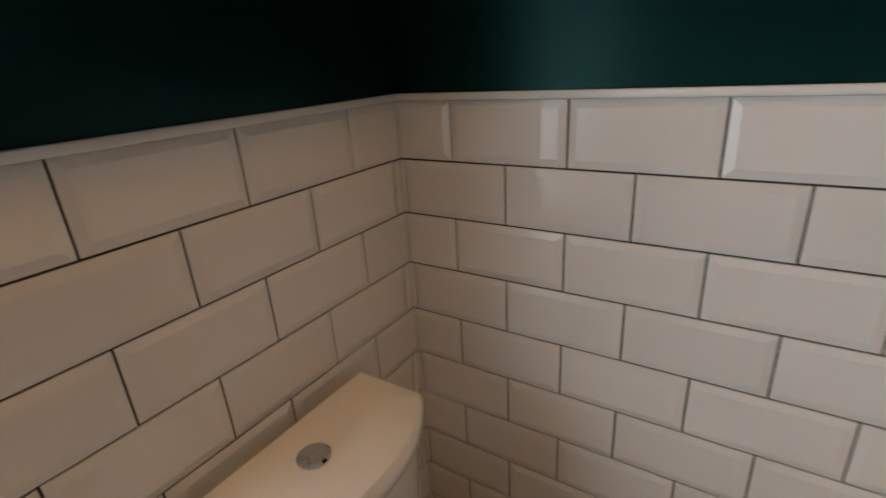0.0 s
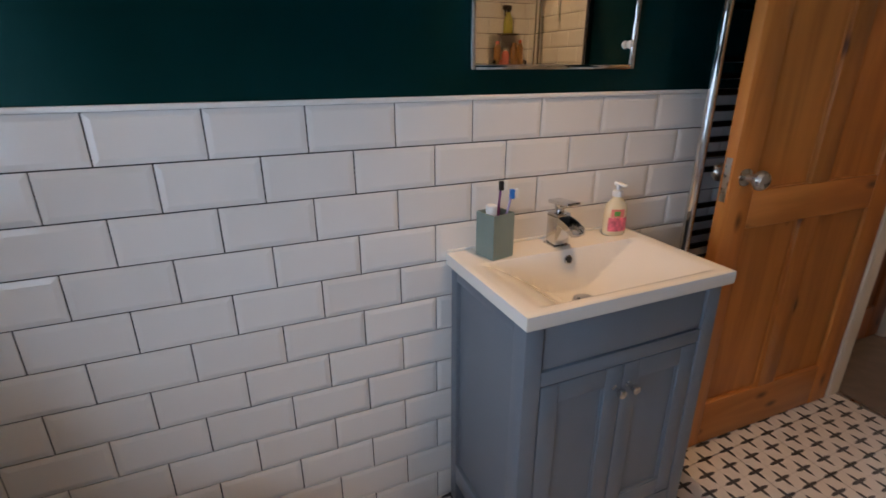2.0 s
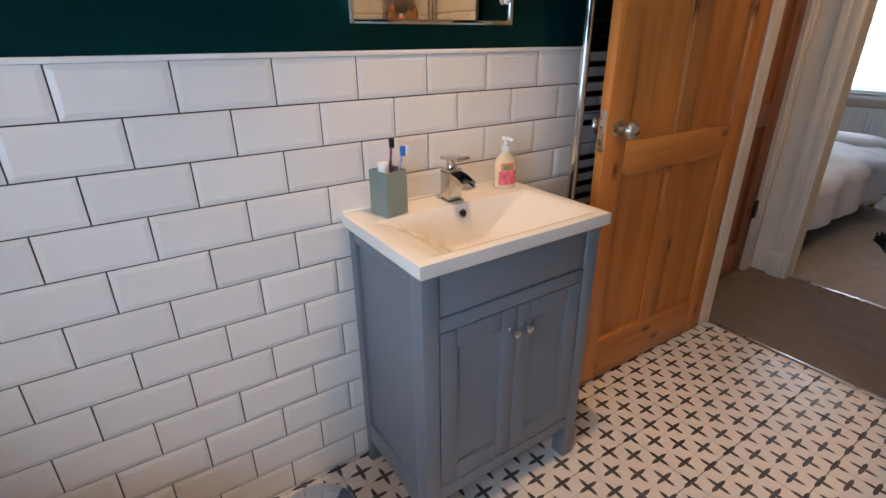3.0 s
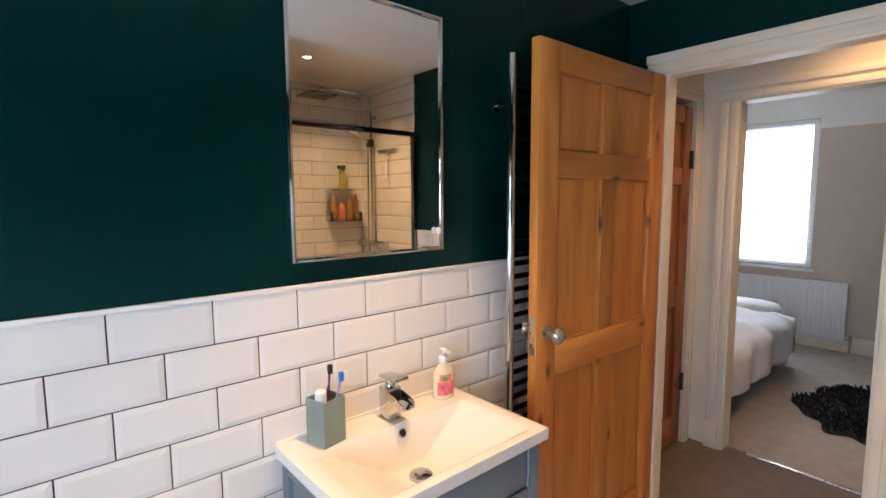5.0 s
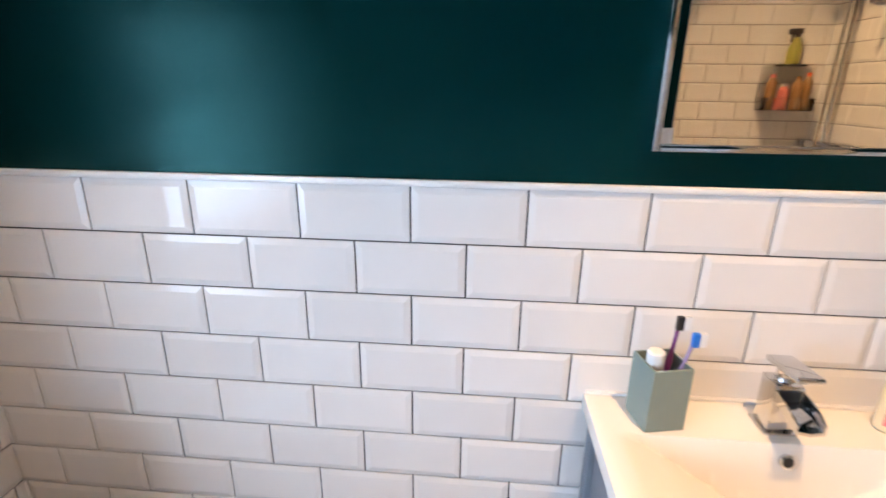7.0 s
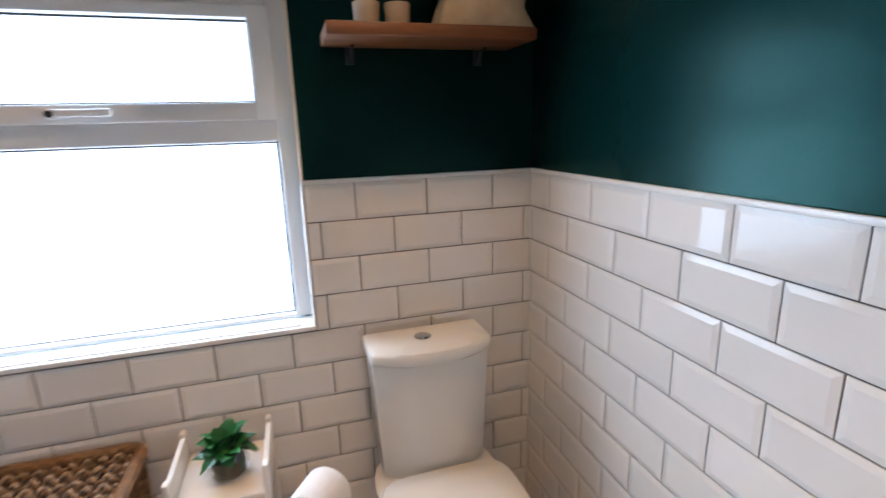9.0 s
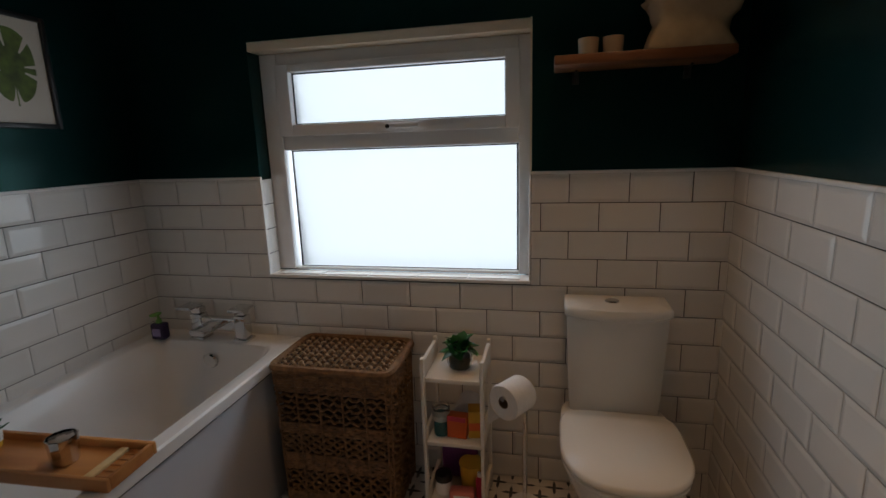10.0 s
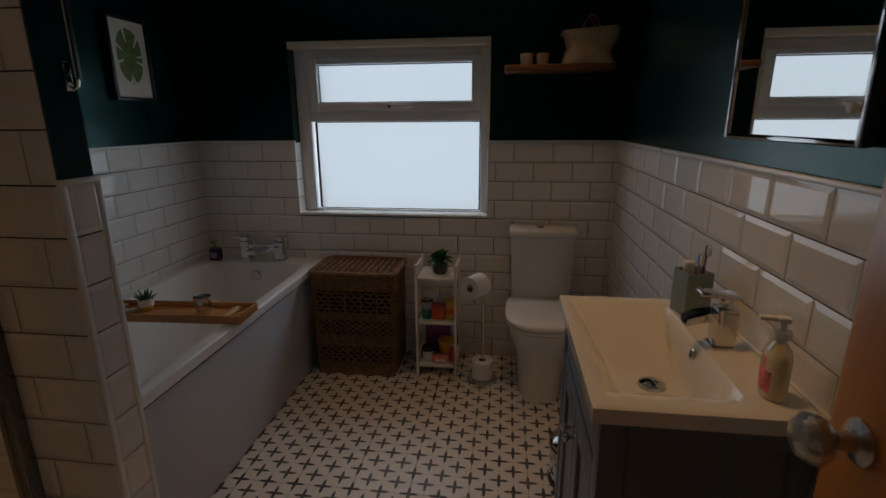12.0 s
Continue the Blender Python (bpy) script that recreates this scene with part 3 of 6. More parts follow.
BY = -6.62
BW = (0.045, 1.25, 0.77, 2.22)
bm = B(-2.4, BW[0], BY - 0.2, BY, -0.1, 2.12)
box(bm, BW[1], 2.4, BY - 0.2, BY, -0.1, 2.12)
box(bm, BW[0], BW[1], BY - 0.2, BY, -0.1, BW[2])
structure("wall_bedroom_south", bm, M_BEIGE, "beige bedroom wall under the window")
bm = B(-2.4, BW[0], BY - 0.2, BY, 2.12, 2.6)
box(bm, BW[1], 2.4, BY - 0.2, BY, 2.12, 2.6)
box(bm, BW[0], BW[1], BY - 0.2, BY, BW[3], 2.6)
structure("frieze_bedroom", bm, M_CEIL, "white band above the bedroom wall", "wall")
structure("wall_bedroom_west", B(-2.5, -2.4, BY - 0.2, LY - 0.1, -0.1, 2.6), M_BEIGE, "beige bedroom wall")
structure("wall_bedroom_east", B(2.4, 2.5, BY - 0.2, LY - 0.1, -0.1, 2.6), M_BEIGE, "beige bedroom wall")
structure("bedroom_ceiling", B(-2.5, 2.5, BY - 0.2, LY - 0.1, 2.6, 2.7), M_CEIL, "white bedroom ceiling", "ceiling")
structure("baseboard_bedroom", B(-2.4, 2.4, BY, BY + 0.022, 0.0, 0.15, 0.006), M_WHITE, "white skirting board along the bedroom wall", "baseboard")


def bedroom_window():
    x0, x1, z0, z1 = BW
    w = tagged(new("window_2"), "white bedroom window with a half-raised slatted blind", "window", kind="structure")
    y0, y1 = BY - 0.10, BY - 0.045
    bm = bmesh.new()
    for a, b, c, d in ((x0, x0 + 0.06, z0, z1), (x1 - 0.06, x1, z0, z1), (x0 + 0.06, x1 - 0.06, z0, z0 + 0.06), (x0 + 0.06, x1 - 0.06, z1 - 0.06, z1)):
        box(bm, a, b, y0, y1, c, d, 0.005)
    part("window_frame", bm, M_UPVC, w)
    p = part("pane", B(x0 + 0.05, x1 - 0.05, y0 + 0.02, y0 + 0.024, z0 + 0.05, z1 - 0.05), M_FROST, w)
    p.visible_shadow = False
    part("window_sill", B(x0 - 0.03, x1 + 0.03, BY - 0.045, BY + 0.03, z0 - 0.03, z0 - 0.002, 0.006), M_UPVC, w)
    me = mesh_of("slat", B(x0 + 0.012, x1 - 0.012, -0.0125, 0.0125, -0.0008, 0.0008), M_UPVC)
    for k in range(26):
        s = new("slat", me)
        s.parent = w
        s.matrix_world = pose(0, BY - 0.025, z0 + 0.02 + k * 0.026, -24, 0, 0)
    part("blind_rail", B(x0 + 0.01, x1 - 0.01, BY - 0.04, BY - 0.008, z1 - 0.05, z1 - 0.004, 0.004), M_UPVC, w, "white blind head rail")


bedroom_window()


def radiator():
    x1, x0 = -0.27, 1.25
    r = thing("radiator", 0.5, BY, 0.08, "white ribbed panel radiator under the bedroom window", "radiator")
    W = x0 - x1
    part("panel", B(-W / 2, W / 2, 0.045, 0.062, 0.03, 0.585, 0.006), M_UPVC, r)
    n = 38
    me = mesh_of("rib", B(0, (W - 0.06) / n * 0.6, 0.0622, 0.070, 0.05, 0.565, 0.003, 1), M_UPVC)
    for k in range(n):
        rib = new("rib", me)
        rib.parent, rib.location = r, (-W / 2 + 0.03 + k * (W - 0.06) / n, 0, 0)
    part("top_grille", B(-W / 2, W / 2, 0.012, 0.072, 0.572, 0.585, 0.003), M_UPVC, r)
    for a in (-W / 2 + 0.2, W / 2 - 0.2):
        part("bracket", B(a - 0.02, a + 0.02, 0.0, 0.046, 0.1, 0.5), M_UPVC, r)
    bm = bmesh.new()
    tube(bm, [(-W / 2 - 0.002, 0.05, 0.05), (-W / 2 - 0.045, 0.05, 0.05), (-W / 2 - 0.045, 0.05, -0.075)], 0.009)
    tube(bm, [(-W / 2 - 0.045, 0.05, 0.02), (-W / 2 - 0.045, 0.05, 0.09)], 0.016)
    part("valve", bm, M_CHROME, r, "chrome radiator valve and pipe")


radiator()


def noise_grid(bm, x0, x1, y0, y1, nx, ny, f):
    vs = [[bm.verts.new((x0 + (x1 - x0) * i / nx, y0 + (y1 - y0) * j / ny, 0)) for i in range(nx + 1)] for j in range(ny + 1)]
    for row in vs:
        for v in row:
            v.co = Vector(f(v.co.x, v.co.y))
    for j in range(ny):
        for i in range(nx):
            bm.faces.new((vs[j][i], vs[j][i + 1], vs[j + 1][i + 1], vs[j + 1][i]))
    return bm


def bed():
    b = thing("bed", 0.66, -4.92, 0, "bed with rumpled white duvet on a dark divan", "bed")
    hw, hl = 0.74, 0.93
    part("base", B(-hw + 0.03, hw - 0.03, -hl + 0.03, hl - 0.03, 0.12, 0.27, 0.015), material("dark_divan_fabric", (0.03, 0.028, 0.03), 0.9), b, "dark fabric divan base")
    for sx in (-hw + 0.10, hw - 0.10):
        for sy in (-hl + 0.1, hl - 0.1):
            part("leg", tube(bmesh.new(), [(sx, sy, 0.0), (sx, sy, 0.125)], [0.018, 0.026]), M_PINE, b, "pale wooden bed leg")
    part("mattress", B(-hw + 0.02, hw - 0.02, -hl + 0.02, hl - 0.02, 0.27, 0.44, 0.05, 4), M_LINEN, b)

    def cover(x, y):
        ex, ey = abs(x) - hw, abs(y) - hl
        drop = 0.0
        px, py = x, y
        if ex > 0:
            px, drop = math.copysign(hw + 0.02 * math.sin(y * 14) + 0.015, x), drop + ex
        if ey > 0:
            py, drop = math.copysign(hl + 0.02 * math.sin(x * 13) + 0.012, y), drop + ey
        n = noise.noise(Vector((x * 3, y * 3, 0.3))) * 0.03 + noise.noise(Vector((x * 8, y * 8, 2))) * 0.012
        z = 0.49 + n - drop
        if drop == 0:
            z -= 0.05 * max(0, (abs(x) - hw + 0.12) / 0.12) ** 2
        else:
            z -= 0.05
        return px, py, max(0.17, z)

    bm = noise_grid(bmesh.new(), -hw - 0.32, hw + 0.32, -hl + 0.30, hl + 0.30, 60, 60, cover)
    ob = part("duvet", bm, M_LINEN, b, "rumpled white duvet hanging over the side", 80)
    so = ob.modifiers.new("thick", "SOLIDIFY")
    so.thickness, so.offset = 0.02, 1
    for sx in (-0.34, 0.34):
        rings = []
        for k in range(13):
            t = -1 + 2 * k / 12
            s = (1 - abs(t) ** 4) ** 0.5 + 0.02
            rings.append([(x, y, z) for x, y, z in [(sx + t * 0.3, -hl + 0.20 + 0.19 * s * math.cos(a), 0.505 + 0.062 * s * math.sin(a)) for a in [2 * math.pi * q / 16 for q in range(16)]]])
        part("pillow", loft(bmesh.new(), rings), M_LINEN, b, "plump white pillow", 80)


bed()


def sheepskin():
    r = thing("sheepskin_rug", -0.72, -5.05, 0.004, "shaggy black sheepskin rug on the bedroom carpet", "rug")
    rng = random.Random(4)
    bm = bmesh.new()
    n = 2600
    for k in range(n):
        a, q = rng.uniform(0, 2 * math.pi), math.sqrt(rng.random())
        edge = 1 + 0.10 * math.sin(3 * a + 1) + 0.07 * math.sin(7 * a) + 0.05 * math.sin(13 * a)
        x, y = 0.40 * q * edge * math.cos(a), 0.62 * q * edge * math.sin(a)
        d = rng.uniform(0, 2 * math.pi)
        lean, h = rng.uniform(0.01, 0.035), rng.uniform(0.02, 0.045)
        w = 0.008
        p, t = Vector((x, y, 0.006)), Vector((math.cos(d), math.sin(d), 0))
        s = Vector((-t.y, t.x, 0)) * w
        v = [bm.verts.new(c) for c in (p - s, p + s, p + t * lean * 0.5 + s * 0.6 + Vector((0, 0, h)), p + t * lean + Vector((0, 0, h * 0.8)))]
        bm.faces.new((v[0], v[1], v[2]))
        bm.faces.new((v[0], v[2], v[3]))
    fur = material("black_wool", (0.014, 0.013, 0.015), 0.8, var=0.4, scale=30)
    part("wool", bm, fur, r)
    ring0, ring1 = [], []
    for k in range(64):
        a = 2 * math.pi * k / 64
        edge = 1 + 0.10 * math.sin(3 * a + 1) + 0.07 * math.sin(7 * a) + 0.05 * math.sin(13 * a)
        ring0.append((0.40 * edge * math.cos(a), 0.62 * edge * math.sin(a), 0.0))
        ring1.append((0.38 * edge * math.cos(a), 0.60 * edge * math.sin(a), 0.012))
    part("hide", loft(bmesh.new(), [ring0, ring1]), fur, r)


sheepskin()


# ---- bath ----
def bath():
    x0, x1, y0, y1, zr = WX0 + 0.008, -1.622, PY1 - 0.01 + 0.018, WY1 - 0.012, 0.575
    b = thing("bath", (x0 + x1) / 2, (y0 + y1) / 2, 0, "white acrylic bath with a plain white side panel", "bath")
    W, L = (x1 - x0) / 2, (y1 - y0) / 2
    rings = []

    def rr(a, c, n, z, sx=0.0, sy=0.0):
        return superellipse(sx, sy, a, c, z, n, 72)
    rings.append(rr(W, L, 40, zr - 0.042))
    rings.append(rr(W, L, 40, zr - 0.006))
    rings.append(rr(W - 0.006, L - 0.006, 40, zr))
    rings.append(rr(W - 0.052, L - 0.075, 11, zr - 0.001, 0, -0.015))
    rings.append(rr(W - 0.062, L - 0.088, 10, zr - 0.010, 0, -0.015))
    rings.append(rr(W - 0.095, L - 0.13, 6, zr - 0.16, 0, -0.01))
    rings.append(rr(W - 0.13, L - 0.22, 5, zr - 0.34, 0, 0.02))
    rings.append(rr(W - 0.17, L - 0.30, 4, zr - 0.39, 0, 0.03))
    rings.append(rr(W - 0.26, L - 0.5, 3, zr - 0.40, 0, 0.03))
    part("tub", loft(bmesh.new(), rings, False, True), M_ACRYLIC, b, "glossy white acrylic tub", 40)
    part("side_panel", B(W - 0.028, W - 0.012, -L, L - 0.002, 0.0, zr - 0.045, 0.003), M_PANEL, b, "plain white bath panel toned grey for its shaded side")
    # strip coloured dark as the shadow gap between rim and panel
    part("panel_shadow_strip", B(W - 0.012, W - 0.004, -L, L - 0.002, zr - 0.050, zr - 0.043, 0.001), material("rim_gap_shade_grey", (0.12, 0.13, 0.15), 0.6), b, "grey strip coloured as the shaded gap under the rim")
    bm = bmesh.new()
    lathe(bm, [(0.034, 0.0), (0.034, 0.006), (0.028, 0.012), (0.006, 0.013)], seg=28)
    bm.transform(pose(-0.015, L - 0.125, zr - 0.08, 97, 0, 0))
    part("overflow", bm, M_CHROME, b, "round chrome overflow cover")
    return b


bath()


def bath_mixer():
    m = thing("bath_mixer_tap", -1.960, -0.066, 0.575, "square chrome bath mixer tap on the bath end", "tap")
    m.scale = (1.15, 1.15, 1.3)
    for sx in (-0.09, 0.09):
        part("pillar", B(sx - 0.022, sx + 0.022, -0.022, 0.022, 0.0, 0.085, 0.004), M_CHROME, m)
        part("base_plate", B(sx - 0.029, sx + 0.029, -0.029, 0.029, 0.0, 0.008, 0.002), M_CHROME, m)
        bm = B(sx - 0.020, sx + 0.020, -0.018, 0.018, 0.087, 0.108, 0.004)
        box(bm, sx - 0.014 + (0.0 if sx > 0 else -0.03), sx + 0.014 + (0.03 if sx > 0 else 0.0), -0.06, 0.014, 0.108, 0.119, 0.004)
        part("lever", bm, M_CHROME, m)
    part("bridge", B(-0.07, 0.07, -0.019, 0.019, 0.035, 0.075, 0.005), M_CHROME, m)
    part("spout", B(-0.030, 0.030, -0.13, -0.01, 0.052, 0.070, 0.004), M_CHROME, m)


bath_mixer()


# ---- vanity unit ----
def vanity():
    vx, vy0, vy1 = -0.384, -1.822, -1.252
    v = thing("vanity_unit", 0, (vy0 + vy1) / 2, 0, "slate grey painted vanity cabinet with two panelled doors", "vanity cabinet")
    h = (vy1 - vy0) / 2
    top = 0.815
    # corner posts run down as feet
    for sy in (-1, 1):
        y = sy * (h - 0.012)
        part("side_panel", B(vx + 0.05, -0.045, min(y, y - sy * 0.012), max(y, y - sy * 0.012), 0.10, top), M_VAN, v)
        a, b = (sy * h, sy * (h - 0.045))
        part("front_post", B(vx, vx + 0.05, min(a, b), max(a, b), 0.0, top, 0.002), M_VAN, v)
        part("back_post", B(-0.045, -0.010, min(a, b), max(a, b), 0.0, top, 0.002), M_VAN, v)
        for z0, z1 in ((top - 0.035, top), (0.085, 0.155)):
            part("side_rail", B(vx + 0.0502, -0.0452, min(a, a - sy * 0.016), max(a, a - sy * 0.016), z0, z1, 0.001), M_VAN, v)
    part("back_panel", B(-0.026, -0.012, -h + 0.045, h - 0.045, 0.1, top), M_VAN, v)
    part("bottom_panel", B(vx + 0.02, -0.028, -h + 0.025, h - 0.025, 0.10, 0.116), M_VAN, v)
    fy0, fy1 = -h + 0.046, h - 0.046
    part("face_rail", B(vx + 0.001, vx + 0.02, fy0, fy1, 0.655, 0.692, 0.0015), M_VAN, v)
    part("top_rail", B(vx + 0.001, vx + 0.02, fy0, fy1, top - 0.014, top, 0.001), M_VAN, v)
    part("drawer_front", B(vx + 0.005, vx + 0.022, fy0 + 0.003, fy1 - 0.003, 0.695, top - 0.016, 0.002), M_VAN, v, "flat false drawer front")
    part("plinth_rail", B(vx + 0.001, vx + 0.02, fy0, fy1, 0.125, 0.165, 0.0015), M_VAN, v)
    mid = 0.0
    for a, b, kside in ((fy0 + 0.002, mid - 0.0015, 1), (mid + 0.0015, fy1 - 0.002, -1)):
        d = part("door", B(vx + 0.010, vx + 0.020, a + 0.045, b - 0.045, 0.215, 0.605), M_VAN, v, "shaker-style cabinet door")
        bm = bmesh.new()
        for q in ((a, a + 0.05, 0.168, 0.652), (b - 0.05, b, 0.168, 0.652), (a + 0.05, b - 0.05, 0.168, 0.22), (a + 0.05, b - 0.05, 0.60, 0.652)):
            box(bm, vx + 0.002, vx + 0.020, q[0], q[1], q[2], q[3], 0.002)
        part("door_frame", bm, M_VAN, d)
        bm = bmesh.new()
        for q in ((a + 0.05, a + 0.056, 0.22, 0.60), (b - 0.056, b - 0.05, 0.22, 0.60), (a + 0.056, b - 0.056, 0.22, 0.226), (a + 0.056, b - 0.056, 0.594, 0.60)):
            box(bm, vx + 0.006, vx + 0.0098, q[0], q[1], q[2], q[3], 0.001, 1)
        part("door_beading", bm, M_VAN, d)
        ky = (b - 0.020) if kside == 1 else (a + 0.020)
        bm = bmesh.new()
        lathe(bm, [(0.008, 0.0), (0.005, 0.004), (0.0045, 0.014), (0.010, 0.019), (0.0125, 0.024), (0.011, 0.030), (0.004, 0.033)], seg=18)
        bm.transform(pose(vx + 0.002, ky, 0.590, 0, -90, 0))
        part("knob", bm, M_CHROME, d, "small chrome knob")
    return v


vanity()


def basin():
    b = thing("wash_basin", 0, -1.537, 0.815, "white ceramic rectangular wash basin set on the vanity unit", "basin")
    hx0, hx1, hy, T = -0.403, -0.004, 0.298, 0.037

    def smooth(t):
        t = min(1.0, max(0.0, t))
        return t * t * (3 - 2 * t)

    def depth(x, y):
        back, front = -0.119, -0.378
        d = 1.0
        d = min(d, max(0.0, (back - x) / 0.030))
        d = min(d, max(0.0, (x - front) / 0.085))
        d = min(d, max(0.0, (0.258 - abs(y)) / (0.20 if y < 0 else 0.215)))
        fall = 0.012 * max(0, 1 - math.hypot(x + 0.212, y + 0.008) / 0.15)
        return -(0.103 * smooth(d) * 0.55 + 0.103 * d * 0.45) - fall * d

    nx, ny = 56, 64
    xs = [hx0 + (hx1 - hx0) * i / nx for i in range(nx + 1)]
    ys = [-hy + 2 * hy * j / ny for j in range(ny + 1)]
    bm = bmesh.new()
    g = []
    for j, y in enumerate(ys):
        row = []
        for i, x in enumerate(xs):
            z = T + depth(x, y)
            if i in (0, nx) or j in (0, ny):
                z -= 0.003
            row.append(bm.verts.new((x, y, z)))
        g.append(row)
    for j in range(ny):
        for i in range(nx):
            bm.faces.new((g[j][i], g[j][i + 1], g[j + 1][i + 1], g[j + 1][i]))
    rim = [g[0][i] for i in range(nx + 1)] + [g[j][nx] for j in range(1, ny + 1)] + [g[ny][i] for i in range(nx - 1, -1, -1)] + [g[j][0] for j in range(ny - 1, 0, -1)]
    low = [bm.verts.new((v.co.x, v.co.y, 0.003)) for v in rim]
    low2 = [bm.verts.new((v.co.x * 0.985 - 0.003, v.co.y * 0.985, 0.0)) for v in rim]
    n = len(rim)
    for i in range(n):
        k = (i + 1) % n
        bm.faces.new((rim[i], rim[k], low[k], low[i]))
        bm.faces.new((low[i], low[k], low2[k], low2[i]))
    part("bowl", bm, M_CERAMIC, b, "glossy white ceramic bowl", 50)
    part("sealant", B(-0.012, -0.002, -hy + 0.002, hy - 0.002, T - 0.002, T + 0.005, 0.002), M_TRIM, b, "white sealant bead")
    bm = bmesh.new()
    lathe(bm, [(0.034, 0.0), (0.034, 0.004), (0.030, 0.012), (0.018, 0.018), (0.004, 0.0195)], seg=28)
    bm.transform(pose(-0.212, -0.008, T - 0.117))
    part("waste", bm, M_CHROME, b, "domed chrome waste plug")
    bm = bmesh.new()
    lathe(bm, [(0.0125, -0.002), (0.0125, 0.004), (0.009, 0.005), (0.0085, 0.0)], seg=20, cap1=True)
    bm.transform(pose(-0.1285, -0.008, T - 0.026, 0, -74, 0))
    part("overflow", bm, M_CHROME, b, "chrome ringed overflow hole")
    # black disc in place of the shaded hole
    bm = bmesh.new()
    lathe(bm, [(0.0088, 0.0), (0.0088, 0.0056), (0.002, 0.0058)], seg=16)
    bm.transform(pose(-0.1285, -0.008, T - 0.026, 0, -74, 0))
    part("overflow_hole_shade", bm, M_DARK, b, "black disc coloured as the shade in the overflow hole")


basin()


def basin_tap():
    t = thing("basin_tap", -0.073, -1.545, 0.852, "square chrome waterfall basin tap", "tap")
    part("base_plate", B(-0.027, 0.027, -0.027, 0.027, 0.0, 0.005, 0.002), M_CHROME, t)
    part("body", B(-0.0225, 0.0225, -0.0225, 0.0225, 0.005, 0.094, 0.003), M_CHROME, t)
    # open waterfall trough
    bm = bmesh.new()
    rings = []
    for k in range(9):
        q = k / 8
        x, z, w = -0.018 - 0.068 * q, 0.074 - 0.014 * q * q, 0.0215 + 0.002 * math.sin(q * 3)
        lip = 0.012 * (1 - 0.45 * q)
        rings.append([(x, -w, z + lip), (x, -w, z - 0.009), (x, 0, z - 0.013), (x, w, z - 0.009), (x, w, z + lip), (x, w - 0.003, z + lip), (x, w - 0.003, z - 0.004), (x, 0, z - 0.008), (x, -w + 0.003, z - 0.004), (x, -w + 0.003, z + lip)])
    loft(bm, rings)
    part("spout", bm, M_CHROME, t, "open chrome waterfall spout")
    # black block painted as the shade in the spout opening
    part("spout_throat_shade", B(-0.026, -0.0222, -0.017, 0.017, 0.066, 0.086, 0.001), M_DARK, t, "black block coloured as the shade inside the spout")
    part("lever_neck", lathe(bmesh.new(), [(0.015, 0.0942), (0.013, 0.100), (0.013, 0.110), (0.016, 0.118)], seg=20), M_CHROME, t)
    bm = B(-0.062, 0.026, -0.0215, 0.0215, -0.005, 0.006, 0.004, 3)
    bm.transform(pose(0, 0, 0.122, 0, 5, 0))
    part("lever", bm, M_CHROME, t, "flat square chrome lever")


basin_tap()


